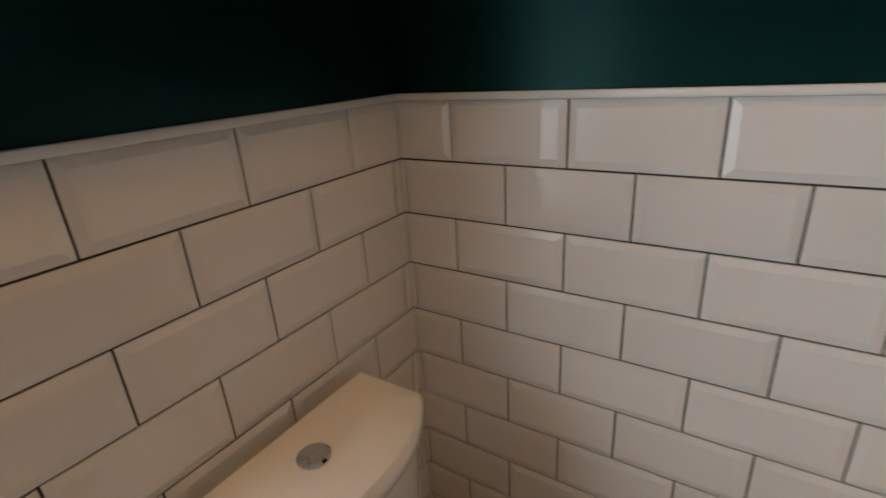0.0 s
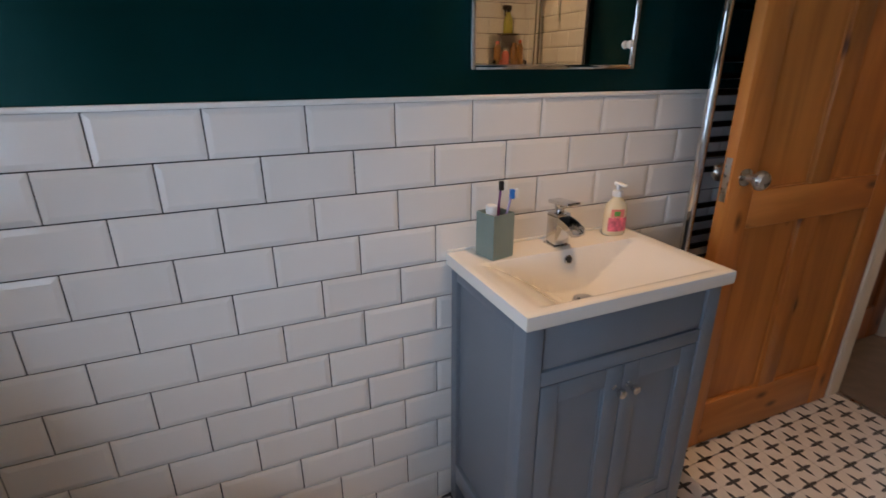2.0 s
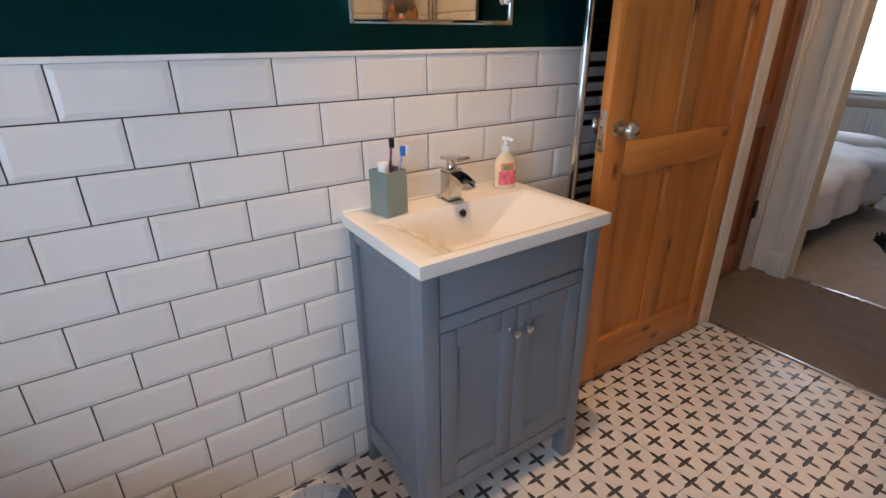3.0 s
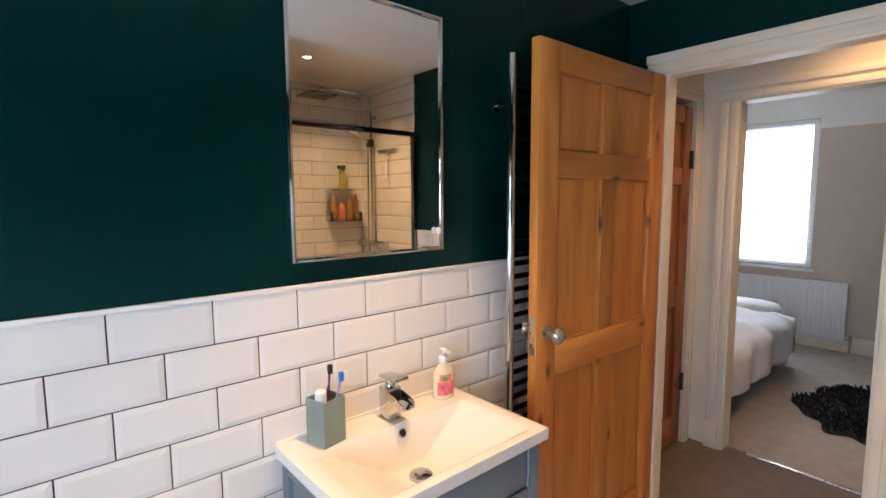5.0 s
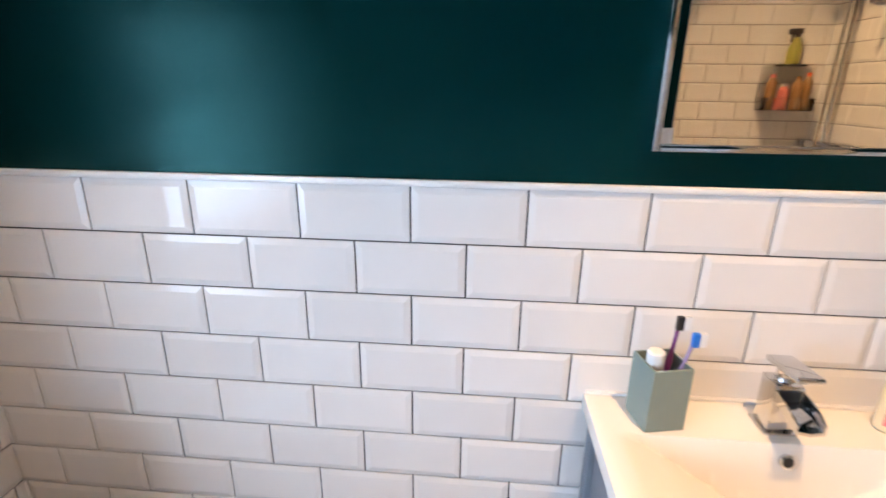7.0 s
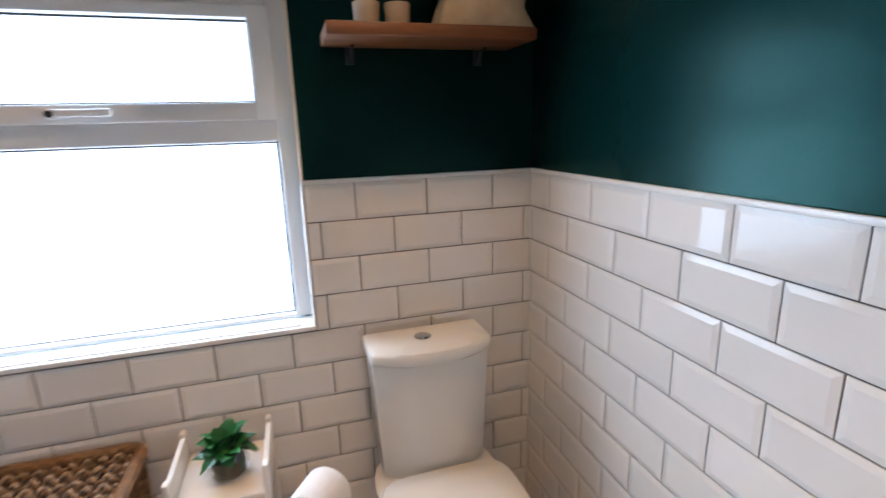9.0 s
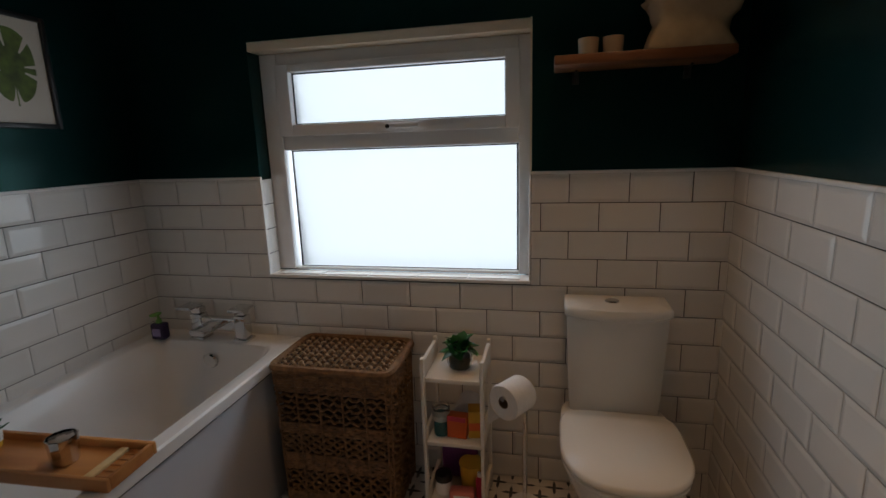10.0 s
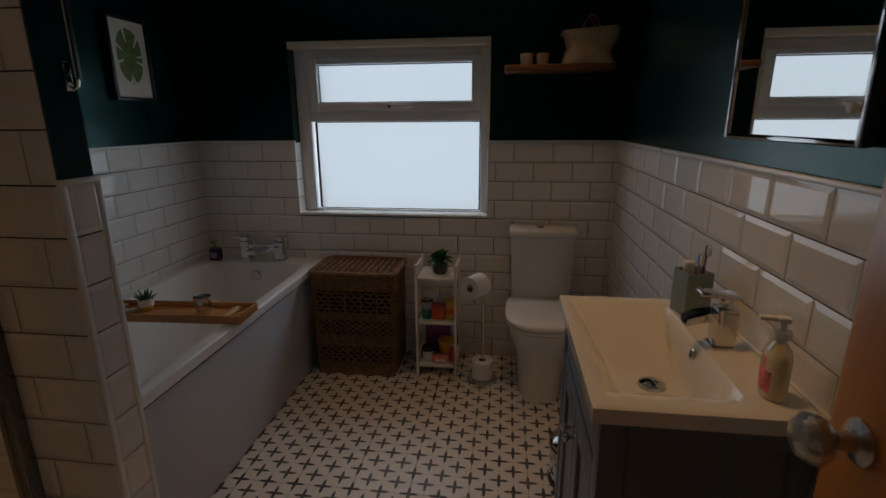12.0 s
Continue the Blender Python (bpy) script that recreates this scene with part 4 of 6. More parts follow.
# ---- toilet ----
def toilet():
    cx = -0.372
    t = thing("toilet", cx, 0, 0, "white ceramic close-coupled toilet with closed lid", "toilet")

    def dee(w, yb, yf, z, n=40):
        """D-shaped outline: straight at the back, rounded in front."""
        out = []
        yc = yf + (yb - yf) * 0.5
        for i in range(n):
            a = 2 * math.pi * i / n
            c, s = math.cos(a), math.sin(a)
            if s >= 0:
                out.append((w * math.copysign(abs(c) ** 0.35, c), yc + (yb - yc) * abs(s) ** 0.35, z))
            else:
                out.append((w * math.copysign(abs(c) ** 0.8, c), yc - (yc - yf) * abs(s) ** 0.85, z))
        return out

    rings = [dee(0.115, -0.02, -0.47, 0.0), dee(0.118, -0.02, -0.475, 0.03), dee(0.120, -0.02, -0.48, 0.14), dee(0.135, -0.02, -0.50, 0.24),
             dee(0.165, -0.02, -0.545, 0.32), dee(0.180, -0.02, -0.565, 0.37), dee(0.181, -0.02, -0.568, 0.395), dee(0.175, -0.025, -0.56, 0.40)]
    part("pan", loft(bmesh.new(), rings), M_CERAMIC, t, "white ceramic pan", 50)
    rings = [dee(0.180, -0.19, -0.57, 0.402), dee(0.184, -0.188, -0.574, 0.406), dee(0.184, -0.188, -0.574, 0.416), dee(0.180, -0.19, -0.57, 0.420)]
    part("seat", loft(bmesh.new(), rings), M_CERAMIC, t, "white toilet seat", 50)
    rings = [dee(0.182, -0.186, -0.575, 0.422), dee(0.187, -0.184, -0.580, 0.427), dee(0.187, -0.184, -0.580, 0.440), dee(0.180, -0.188, -0.572, 0.447), dee(0.10, -0.25, -0.48, 0.451)]
    part("lid", loft(bmesh.new(), rings), M_CERAMIC, t, "closed white toilet lid", 60)
    for sx in (-0.075, 0.075):
        part("hinge", tube(bmesh.new(), [(sx - 0.02, -0.186, 0.43), (sx + 0.02, -0.186, 0.43)], 0.010), M_CHROME, t)

    def bow(w, yb, yf, z, n=24):
        out = [(w, yb, z), (-w, yb, z)]
        for i in range(n + 1):
            q = -1 + 2 * i / n
            out.append((q * w, yf + (0.055 * abs(q) ** 2.4), z))
        return out

    rings = [bow(0.150, -0.01, -0.165, 0.405), bow(0.153, -0.01, -0.175, 0.46), bow(0.166, -0.01, -0.185, 0.761), bow(0.166, -0.01, -0.185, 0.766)]
    part("cistern", loft(bmesh.new(), rings), M_CERAMIC, t, "white ceramic cistern", 40)
    rings = [bow(0.170, -0.008, -0.190, 0.768), bow(0.173, -0.006, -0.194, 0.773), bow(0.173, -0.006, -0.194, 0.795), bow(0.168, -0.010, -0.188, 0.804), bow(0.12, -0.03, -0.14, 0.807)]
    part("cistern_lid", loft(bmesh.new(), rings), M_CERAMIC, t, "white cistern lid", 50)
    bm = lathe(bmesh.new(), [(0.024, 0.805), (0.024, 0.810), (0.020, 0.813), (0.004, 0.814)], -0.014, -0.088, 24)
    part("flush_button", bm, M_CHROME, t, "round chrome flush button")


toilet()


# ---- mirror cabinet ----
def mirror_cabinet():
    y0, y1, z0, z1, xf = -1.790, -1.294, 1.309, 2.008, -0.020
    c = thing("mirror_cabinet", 0, (y0 + y1) / 2, z0, "mirror-fronted bathroom wall cabinet with chrome frame", "mirror")
    h, H = (y1 - y0) / 2, z1 - z0
    part("body", B(xf + 0.012, WX1 - 0.001, -h + 0.004, h - 0.004, 0.002, H - 0.002, 0.001), M_CHROME, c, "polished cabinet sides")
    part("mirror", B(xf, xf + 0.004, -h + 0.012, h - 0.012, 0.012, H - 0.012), M_MIRROR, c, "clear mirror glass")
    part("backing", B(xf + 0.0045, xf + 0.0115, -h + 0.006, h - 0.006, 0.006, H - 0.006), M_DARK, c)
    bm = bmesh.new()
    for q in ((-h, -h + 0.012, 0, H), (h - 0.012, h, 0, H), (-h + 0.012, h - 0.012, 0, 0.012), (-h + 0.012, h - 0.012, H - 0.012, H)):
        box(bm, xf - 0.006, xf + 0.012, q[0], q[1], q[2], q[3], 0.003)
    part("frame", bm, M_CHROME, c, "bright chrome frame")
    bm = bmesh.new()
    lathe(bm, [(0.004, 0.0), (0.004, 0.004), (0.009, 0.006), (0.0105, 0.010), (0.008, 0.014), (0.003, 0.016)], seg=20)
    bm.transform(pose(xf, -h + 0.027, 0.062, 0, -90, 0))
    part("knob", bm, M_TRIM, c, "small white knob")


mirror_cabinet()


# ---- towel radiator ----
# chrome coloured dark for the door's shade and dark reflections on the bars
M_DCHROME = material("door_shaded_chrome", (0.06, 0.055, 0.055), 0.2, metal=1.0, var=0.1, scale=30)


def towel_rail():
    r = thing("towel_radiator", -0.085, -2.27, 0.55, "chrome ladder towel radiator behind the open door", "radiator")
    hw, H = 0.235, 1.385
    for sy in (-hw, hw):
        part("upright", tube(bmesh.new(), [(0, sy, 0), (0, sy, H)], 0.0155, 16), M_CHROME, r)
    zs = [0.04 + 0.045 * k for k in range(8)] + [0.47 + 0.045 * k for k in range(8)] + [0.92 + 0.045 * k for k in range(9)]
    for z in zs:
        part("bar", tube(bmesh.new(), [(0.006, -hw + 0.01, z), (0.006, hw - 0.01, z)], 0.0095, 10), M_DCHROME, r, "chrome cross bar darkened as shaded by the door")
    for sy in (-hw + 0.02, hw - 0.02):
        for z in (0.12, H - 0.155):
            bm = tube(bmesh.new(), [(0.012, sy, z), (0.088, sy, z)], 0.008, 10)
            tube(bm, [(0.083, sy, z), (0.089, sy, z)], 0.018, 16)
            part("wall_bracket", bm, M_CHROME, r)


towel_rail()


# ---- downlights ----
M_BULB = bpy.data.materials.new("warm_lamp_face")
M_BULB.use_nodes = True
M_BULB.node_tree.nodes["Principled BSDF"].inputs["Emission Color"].default_value = (1.0, 0.72, 0.42, 1)
M_BULB.node_tree.nodes["Principled BSDF"].inputs["Emission Strength"].default_value = 22.0
# the landing fitting is unseen, added along with its beam
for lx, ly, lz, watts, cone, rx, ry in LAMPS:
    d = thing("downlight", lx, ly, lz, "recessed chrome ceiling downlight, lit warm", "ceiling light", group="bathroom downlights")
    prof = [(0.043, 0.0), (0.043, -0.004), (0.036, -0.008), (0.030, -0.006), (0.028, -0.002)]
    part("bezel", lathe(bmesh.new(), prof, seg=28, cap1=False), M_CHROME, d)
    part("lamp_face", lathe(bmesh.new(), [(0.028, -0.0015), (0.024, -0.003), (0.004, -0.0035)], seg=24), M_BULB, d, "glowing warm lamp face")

# ---- more materials ----
M_RATTAN = material("brown_woven_seagrass", (0.205, 0.105, 0.042), 0.75, var=0.35, scale=45, bump=0.9, bump_scale=160)
# dark lid stakes, and the basket's inner shade put into a colour
M_RATTAN_D = material("dark_seagrass_and_basket_shade", (0.045, 0.022, 0.010), 0.9, var=0.3, scale=20)
M_RATTAN_L = material("pale_dried_seagrass", (0.40, 0.26, 0.15), 0.75, var=0.4, scale=60, bump=0.8, bump_scale=160)
M_BAMBOO = wood("bamboo_board", (0.35, 0.125, 0.032), (0.50, 0.215, 0.062), axis=0, rough=0.4, knots=False)
M_SHELFWOOD = wood("rustic_brown_shelf_wood", (0.10, 0.036, 0.013), (0.21, 0.085, 0.03), axis=0, rough=0.5)
M_MELAMINE = material("white_painted_shelf", (0.78, 0.74, 0.68), 0.35, var=0.03)
M_PAPER = material("white_tissue_paper", (0.82, 0.80, 0.78), 0.9, var=0.04, scale=60, bump=0.3, bump_scale=200)
M_CARD = material("brown_cardboard", (0.25, 0.16, 0.09), 0.9)
M_LEAF = material("glossy_green_leaf", (0.026, 0.115, 0.03), 0.16, var=0.35, scale=25)
M_SUCC = material("succulent_green_leaf", (0.03, 0.11, 0.035), 0.4, var=0.3, scale=40)
M_SAGE = material("sage_grey_resin", (0.20, 0.245, 0.215), 0.5, var=0.05, scale=20, bump=0.1, bump_scale=200)
M_BLUE = material("blue_plastic", (0.03, 0.17, 0.60), 0.3)
M_LILAC = material("lilac_plastic", (0.32, 0.26, 0.48), 0.3)
M_BLACK = material("black_plastic", (0.015, 0.014, 0.016), 0.35)
M_WHITEP = material("white_plastic", (0.80, 0.79, 0.77), 0.3, var=0.02)
M_SOAP = material("pale_yellow_translucent_soap", (0.78, 0.66, 0.42), 0.12, var=0.05, scale=30, coat=0.5)
M_PINK = material("pink_label", (0.66, 0.13, 0.17), 0.4, var=0.5, scale=60)
M_LABELG = material("green_label_patch", (0.12, 0.32, 0.05), 0.4)
M_ORANGE = material("orange_carton", (0.66, 0.11, 0.015), 0.4, var=0.08)
M_YELLOW = material("yellow_carton", (0.66, 0.36, 0.03), 0.4, var=0.08)
M_PURPLE = material("purple_pack", (0.16, 0.03, 0.16), 0.45, var=0.15)
M_ROSE = material("salmon_pink_pack", (0.68, 0.20, 0.16), 0.45, var=0.15)
M_RED = material("red_pack", (0.55, 0.03, 0.07), 0.4)
M_TEAL = material("teal_liquid", (0.02, 0.13, 0.15), 0.2)
M_INDIGO = material("dark_violet_bottle", (0.03, 0.015, 0.07), 0.2)
M_CANVAS = material("cream_canvas", (0.44, 0.34, 0.215), 0.9, var=0.10, scale=25, bump=0.5, bump_scale=300)
M_STONE = material("cream_ceramic_pot", (0.48, 0.39, 0.28), 0.6, var=0.06, scale=30)
M_PRINT = material("white_print_paper", (0.62, 0.56, 0.48), 0.6, var=0.03)
M_LEAFP = material("printed_green_leaf", (0.085, 0.125, 0.018), 0.6, var=0.45, scale=30)
M_TAN = material("tan_print", (0.42, 0.30, 0.15), 0.6, var=0.25, scale=14)
M_FRAMEB = material("black_picture_frame", (0.012, 0.011, 0.012), 0.35)
# chrome darkened for dark reflections and the rain head's shaded underside
M_STEEL = material("dark_reflection_chrome", (0.22, 0.22, 0.22), 0.12, metal=1.0)
M_AMBER = material("amber_shampoo_plastic", (0.28, 0.15, 0.045), 0.3, var=0.15, scale=30)
M_LIME = material("lime_yellow_plastic", (0.30, 0.30, 0.05), 0.3, var=0.1)
M_PALE = material("pale_bamboo_inlay", (0.62, 0.44, 0.22), 0.5, var=0.12, scale=40)
M_SCREEN = glass_material("clear_shower_glass", 0.0, (0.98, 1.0, 0.99))


# ---- shower ----
def shower():
    XS = -1.63
    tray = thing("shower_tray", (WX0 + XS) / 2, (WY0 + PY0) / 2, 0.0, "low white shower tray", "shower tray")
    hx, hy = (XS - WX0) / 2, (PY0 - WY0) / 2 - 0.008
    bm = B(-hx + 0.01, hx + 0.03, -hy, hy, 0.0, 0.035, 0.006)
    for q in ((-hx + 0.01, -hx + 0.05, -hy, hy), (hx - 0.01, hx + 0.03, -hy, hy), (-hx + 0.05, hx - 0.01, -hy, -hy + 0.04), (-hx + 0.05, hx - 0.01, hy - 0.04, hy)):
        box(bm, *q, 0.035, 0.05, 0.003)
    part("tray", bm, M_ACRYLIC, tray)
    part("waste", lathe(bmesh.new(), [(0.05, 0.035), (0.05, 0.040), (0.01, 0.042)], 0, 0, 28), M_CHROME, tray)
    s = thing("shower_screen", XS, (WY0 + PY0) / 2, 0.05, "glass shower screen with dark chrome framing", "shower screen")
    for sy in (-hy - 0.002, hy - 0.030):
        part("post", B(-0.018, 0.018, sy, sy + 0.032, 0.0, 1.885, 0.003), M_STEEL, s)
    part("top_rail", B(-0.020, 0.020, -hy + 0.03, hy - 0.03, 1.852, 1.885, 0.003), M_STEEL, s)
    part("bottom_rail", B(-0.018, 0.018, -hy + 0.03, hy - 0.03, 0.0, 0.022, 0.003), M_STEEL, s)
    for a, b, x in ((-hy + 0.03, hy - 0.03, -0.0025),):
        g = part("glass_panel", B(x, x + 0.005, a, b, 0.022, 1.852), M_SCREEN, s, "clear glass panel")
        g.visible_shadow = False
    part("door_pull", B(0.012, 0.030, -0.11, -0.09, 0.85, 1.12, 0.004), M_CHROME, s, "slim chrome pull handle")
    h = thing("shower_mixer", -2.13, WY0 + 0.006, 1.12, "chrome thermostatic shower with square rain head", "shower")
    bm = tube(bmesh.new(), [(-0.14, 0.045, 0), (0.14, 0.045, 0)], 0.022, 18)
    part("bar_valve", bm, M_CHROME, h)
    for sx in (-0.16, 0.16):
        part("control", tube(bmesh.new(), [(sx - 0.025, 0.045, 0), (sx + 0.025, 0.045, 0)], 0.026, 18), M_CHROME, h)
        part("wall_union", tube(bmesh.new(), [(sx * 0.47, 0.045, 0), (sx * 0.47, 0.0, 0)], [0.014, 0.026], 16), M_CHROME, h)
    pts = [(0, 0.045, 0.0), (0, 0.045, 1.09)] + [(0, 0.045 + 0.05 * (1 - math.cos(a)), 1.09 + 0.05 * math.sin(a)) for a in (0.4, 0.8, 1.2, 1.57)] + [(0.03, 0.50, 1.14)]
    part("riser_pipe", tube(bmesh.new(), pts, 0.0105, 12), M_CHROME, h)
    # whole head takes the dark tone of its shaded underside
    part("rain_head", B(-0.08, 0.14, 0.39, 0.61, 1.072, 1.084, 0.004), M_STEEL, h, "square chrome rain head darkened as its shaded underside")
    part("head_joint", tube(bmesh.new(), [(0.03, 0.498, 1.145), (0.03, 0.50, 1.08)], 0.016), M_CHROME, h)
    part("hand_shower", tube(bmesh.new(), [(0.0, 0.07, 0.78), (0.02, 0.17, 0.83), (0.03, 0.27, 0.87)], [0.012, 0.013, 0.022], 12), M_CHROME, h)
    part("slider", B(-0.02, 0.02, 0.03, 0.085, 0.75, 0.81, 0.006), M_BLACK, h, "black slider bracket")
    hose = [(0.0 + 0.05 * math.sin(k / 20 * math.pi), 0.075 + 0.04 * math.sin(k / 20 * math.pi), 0.78 - 1.05 * math.sin(k / 20 * math.pi * 0.62) if k < 16 else 0.78 - 1.05 + 0.28 * (k - 15) / 5 * 0.98) for k in range(21)]
    part("hose", tube(bmesh.new(), hose, 0.007, 8), M_CHROME, h)
    part("wall_clip", B(-0.014, 0.014, 0.0, 0.05, 0.96, 0.99, 0.004), M_CHROME, h)
    # wire caddy with bottles on the side wall
    c = thing("shower_caddy", WX0 + 0.008, -2.72, 1.30, "clear shower caddy on the tiled wall holding bottles", "caddy")
    part("basket", B(0.0, 0.11, -0.13, 0.13, 0.0, 0.006, 0.002), M_SCREEN, c)
    for q in ((0.104, 0.110, -0.13, 0.13), (0.0, 0.104, -0.13, -0.124), (0.0, 0.104, 0.124, 0.13)):
        part("basket_side", B(q[0], q[1], q[2], q[3], 0.006, 0.07, 0.002), M_SCREEN, c)
    part("back_plate", B(0.0, 0.004, -0.13, 0.13, 0.006, 0.25), M_SCREEN, c)

    def bottle(name, y, r, hgt, mat, cap, label):
        b = thing(name, WX0 + 0.065, -2.72 + y, 1.306, label, "bottle")
        part("body", lathe(bmesh.new(), [(r * 0.9, 0), (r, 0.008), (r, hgt * 0.75), (r * 0.5, hgt * 0.9), (r * 0.4, hgt * 0.92)], seg=20), mat, b)
        part("cap", lathe(bmesh.new(), [(r * 0.55, hgt * 0.9), (r * 0.55, hgt), (r * 0.3, hgt * 1.01)], seg=18), cap, b)
    bottle("shampoo_bottle", 0.09, 0.026, 0.19, M_AMBER, M_ROSE, "amber plastic shampoo bottle in the shower caddy")
    bottle("lotion_bottle", 0.02, 0.028, 0.14, M_ROSE, M_WHITEP, "pink lotion bottle with white cap in the caddy")
    bottle("shower_gel_bottle", -0.05, 0.027, 0.18, M_AMBER, M_AMBER, "amber shower gel bottle in the caddy")
    bottle("conditioner_bottle", -0.10, 0.024, 0.20, M_AMBER, M_ORANGE, "amber conditioner bottle in the caddy")
    sp = thing("spray_bottle", WX0 + 0.060, -2.715, 1.548, "yellow cleaning spray bottle with black trigger", "bottle")
    part("shelf_hook", B(-0.05, 0.05, -0.06, 0.06, -0.010, 0.0, 0.002), M_SCREEN, sp)
    part("body", lathe(bmesh.new(), [(0.034, 0), (0.036, 0.01), (0.034, 0.08), (0.022, 0.12), (0.014, 0.14)], seg=20), M_LIME, sp)
    bm = B(-0.015, 0.015, -0.02, 0.045, 0.155, 0.185, 0.006)
    box(bm, -0.012, 0.012, -0.012, 0.012, 0.138, 0.158, 0.003)
    box(bm, -0.006, 0.006, 0.022, 0.032, 0.115, 0.158, 0.003)
    part("trigger", bm, M_BLACK, sp, "black trigger head")

    q = thing("squeegee", -1.95, WY0 + 0.008, 1.60, "slim chrome and white shower squeegee hung on the tiled wall", "squeegee")
    part("blade", B(-0.12, 0.12, 0.020, 0.028, 0.225, 0.245, 0.003), M_CHROME, q)
    part("rubber_lip", B(-0.12, 0.12, 0.022, 0.026, 0.245, 0.256, 0.001), M_WHITEP, q, "white rubber lip")
    part("handle", tube(bmesh.new(), [(0, 0.024, 0.225), (0, 0.026, 0.12), (0, 0.026, 0.02)], [0.006, 0.007, 0.008], 12), M_WHITEP, q, "white plastic handle")
    part("hook", tube(bmesh.new(), [(0, 0.0, 0.20), (0, 0.018, 0.20), (0, 0.034, 0.205)], 0.005, 8), M_CHROME, q)


shower()


# ---- laundry basket ----
def laundry_basket():
    x0, x1, y0, y1 = -1.580, -1.142, -0.302, -0.012
    b = thing("laundry_basket", (x0 + x1) / 2, (y0 + y1) / 2, 0, "brown woven seagrass laundry basket with lid", "laundry basket")
    W, D, H = (x1 - x0) / 2, (y1 - y0) / 2, 0.565
    rng = random.Random(8)

    def ring(z, out=0.0):
        t = z / H
        return W - 0.008 * (1 - t) + out, D - 0.006 * (1 - t) + out

    w0, d0 = ring(0.0, -0.014)
    w1, d1 = ring(H, -0.014)
    # solid dark box stands in for the shade inside the basket
    part("lining", loft(bmesh.new(), [[(-w0, -d0, 0.012), (w0, -d0, 0.012), (w0, d0, 0.012), (-w0, d0, 0.012)], [(-w1, -d1, H), (w1, -d1, H), (w1, d1, H), (-w1, d1, H)]]), M_RATTAN_D, b, "dark inner box coloured as the shade behind the weave")

    def perimeter(z, out, wave, phase, n=96):
        w, d = ring(z, out)
        pts = []
        total = 4 * (w + d)
        for i in range(n):
            s = i / n * total
            if s < 2 * w:
                p, nrm = (-w + s, -d), (0, -1)
            elif s < 2 * w + 2 * d:
                p, nrm = (w, -d + s - 2 * w), (1, 0)
            elif s < 4 * w + 2 * d:
                p, nrm = (w - (s - 2 * w - 2 * d), d), (0, 1)
            else:
                p, nrm = (-w, d - (s - 4 * w - 2 * d)), (-1, 0)
            o = wave * math.sin(s * 150 + phase)
            pts.append((p[0] + nrm[0] * o, p[1] + nrm[1] * o, z + wave * 0.9 * math.cos(s * 150 + phase) + rng.uniform(-0.001, 0.001)))
        return pts

    def cord(z, r, wave, phase, nm="strand"):
        pts = perimeter(z, 0, wave, phase)
        part(nm, tube(bmesh.new(), pts + pts[:2], r, 5, False), M_RATTAN, b)

    # close-woven bands
    for z0, z1 in ((0.0, 0.066), (0.168, 0.240), (0.318, 0.366), (0.486, H)):
        z = z0 + 0.006
        while z < z1:
            cord(z, 0.0075, 0.0025, rng.uniform(0, 6), "band_strand")
            z += 0.0115
    # open-work bands of looser plaited strands
    for z0, z1 in ((0.068, 0.166), (0.243, 0.316), (0.369, 0.484)):
        n = 5
        for k in range(n):
            z = z0 + (k + 0.5) * (z1 - z0) / n
            cord(z, 0.0058, 0.0065, k * math.pi + rng.uniform(-0.4, 0.4))
    # upright stakes
    for sx, sy in [(x, -1) for x in (-0.95, -0.6, -0.2, 0.2, 0.6, 0.95)] + [(x, 1) for x in (-0.6, 0.2)]:
        wa, da = ring(0.0, 0.006)
        wb, db = ring(H, 0.004)
        part("stake", tube(bmesh.new(), [(sx * wa, sy * da, 0.0), (sx * (wa + wb) / 2, sy * (da + db) / 2, H / 2), (sx * wb, sy * db, H)], 0.004, 5), M_RATTAN, b)
    for sy in (-0.9, -0.3, 0.4, 0.9):
        for sx in (-1, 1):
            wa, da = ring(0.0, 0.006)
            wb, db = ring(H, 0.004)
            part("stake", tube(bmesh.new(), [(sx * wa, sy * da, 0.0), (sx * wb, sy * db, H)], 0.004, 5), M_RATTAN, b)
    # lid: a padded rim and an open plaited top
    rim = superellipse(0, 0, W + 0.008, D + 0.008, H + 0.016, 12, 80)
    lid = part("lid", tube(bmesh.new(), rim + rim[:2], 0.016, 8, False), M_RATTAN, b, "woven basket lid")
    # dark sheet coloured as the shade below the plaited lid
    part("lid_shade_backing", B(-W + 0.01, W - 0.01, -D + 0.01, D - 0.01, H, H + 0.012), M_RATTAN_D, lid)
    for k in range(15):
        y = -D + 0.014 + k * (2 * D - 0.028) / 14
        pts = [(-W + 0.012 + i * (2 * W - 0.024) / 80, y + 0.004 * math.sin(i * 0.85 + k), H + 0.020 + 0.0075 * math.cos(i * 0.97 + k * math.pi)) for i in range(81)]
        part("lid_strand", tube(bmesh.new(), pts, 0.0058, 5), M_RATTAN_L if k % 2 else M_RATTAN, lid)
    for k in range(20):
        x = -W + 0.02 + k * (2 * W - 0.04) / 19
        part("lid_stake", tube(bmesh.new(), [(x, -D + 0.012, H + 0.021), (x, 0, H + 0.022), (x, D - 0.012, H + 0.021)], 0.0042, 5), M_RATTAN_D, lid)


laundry_basket()


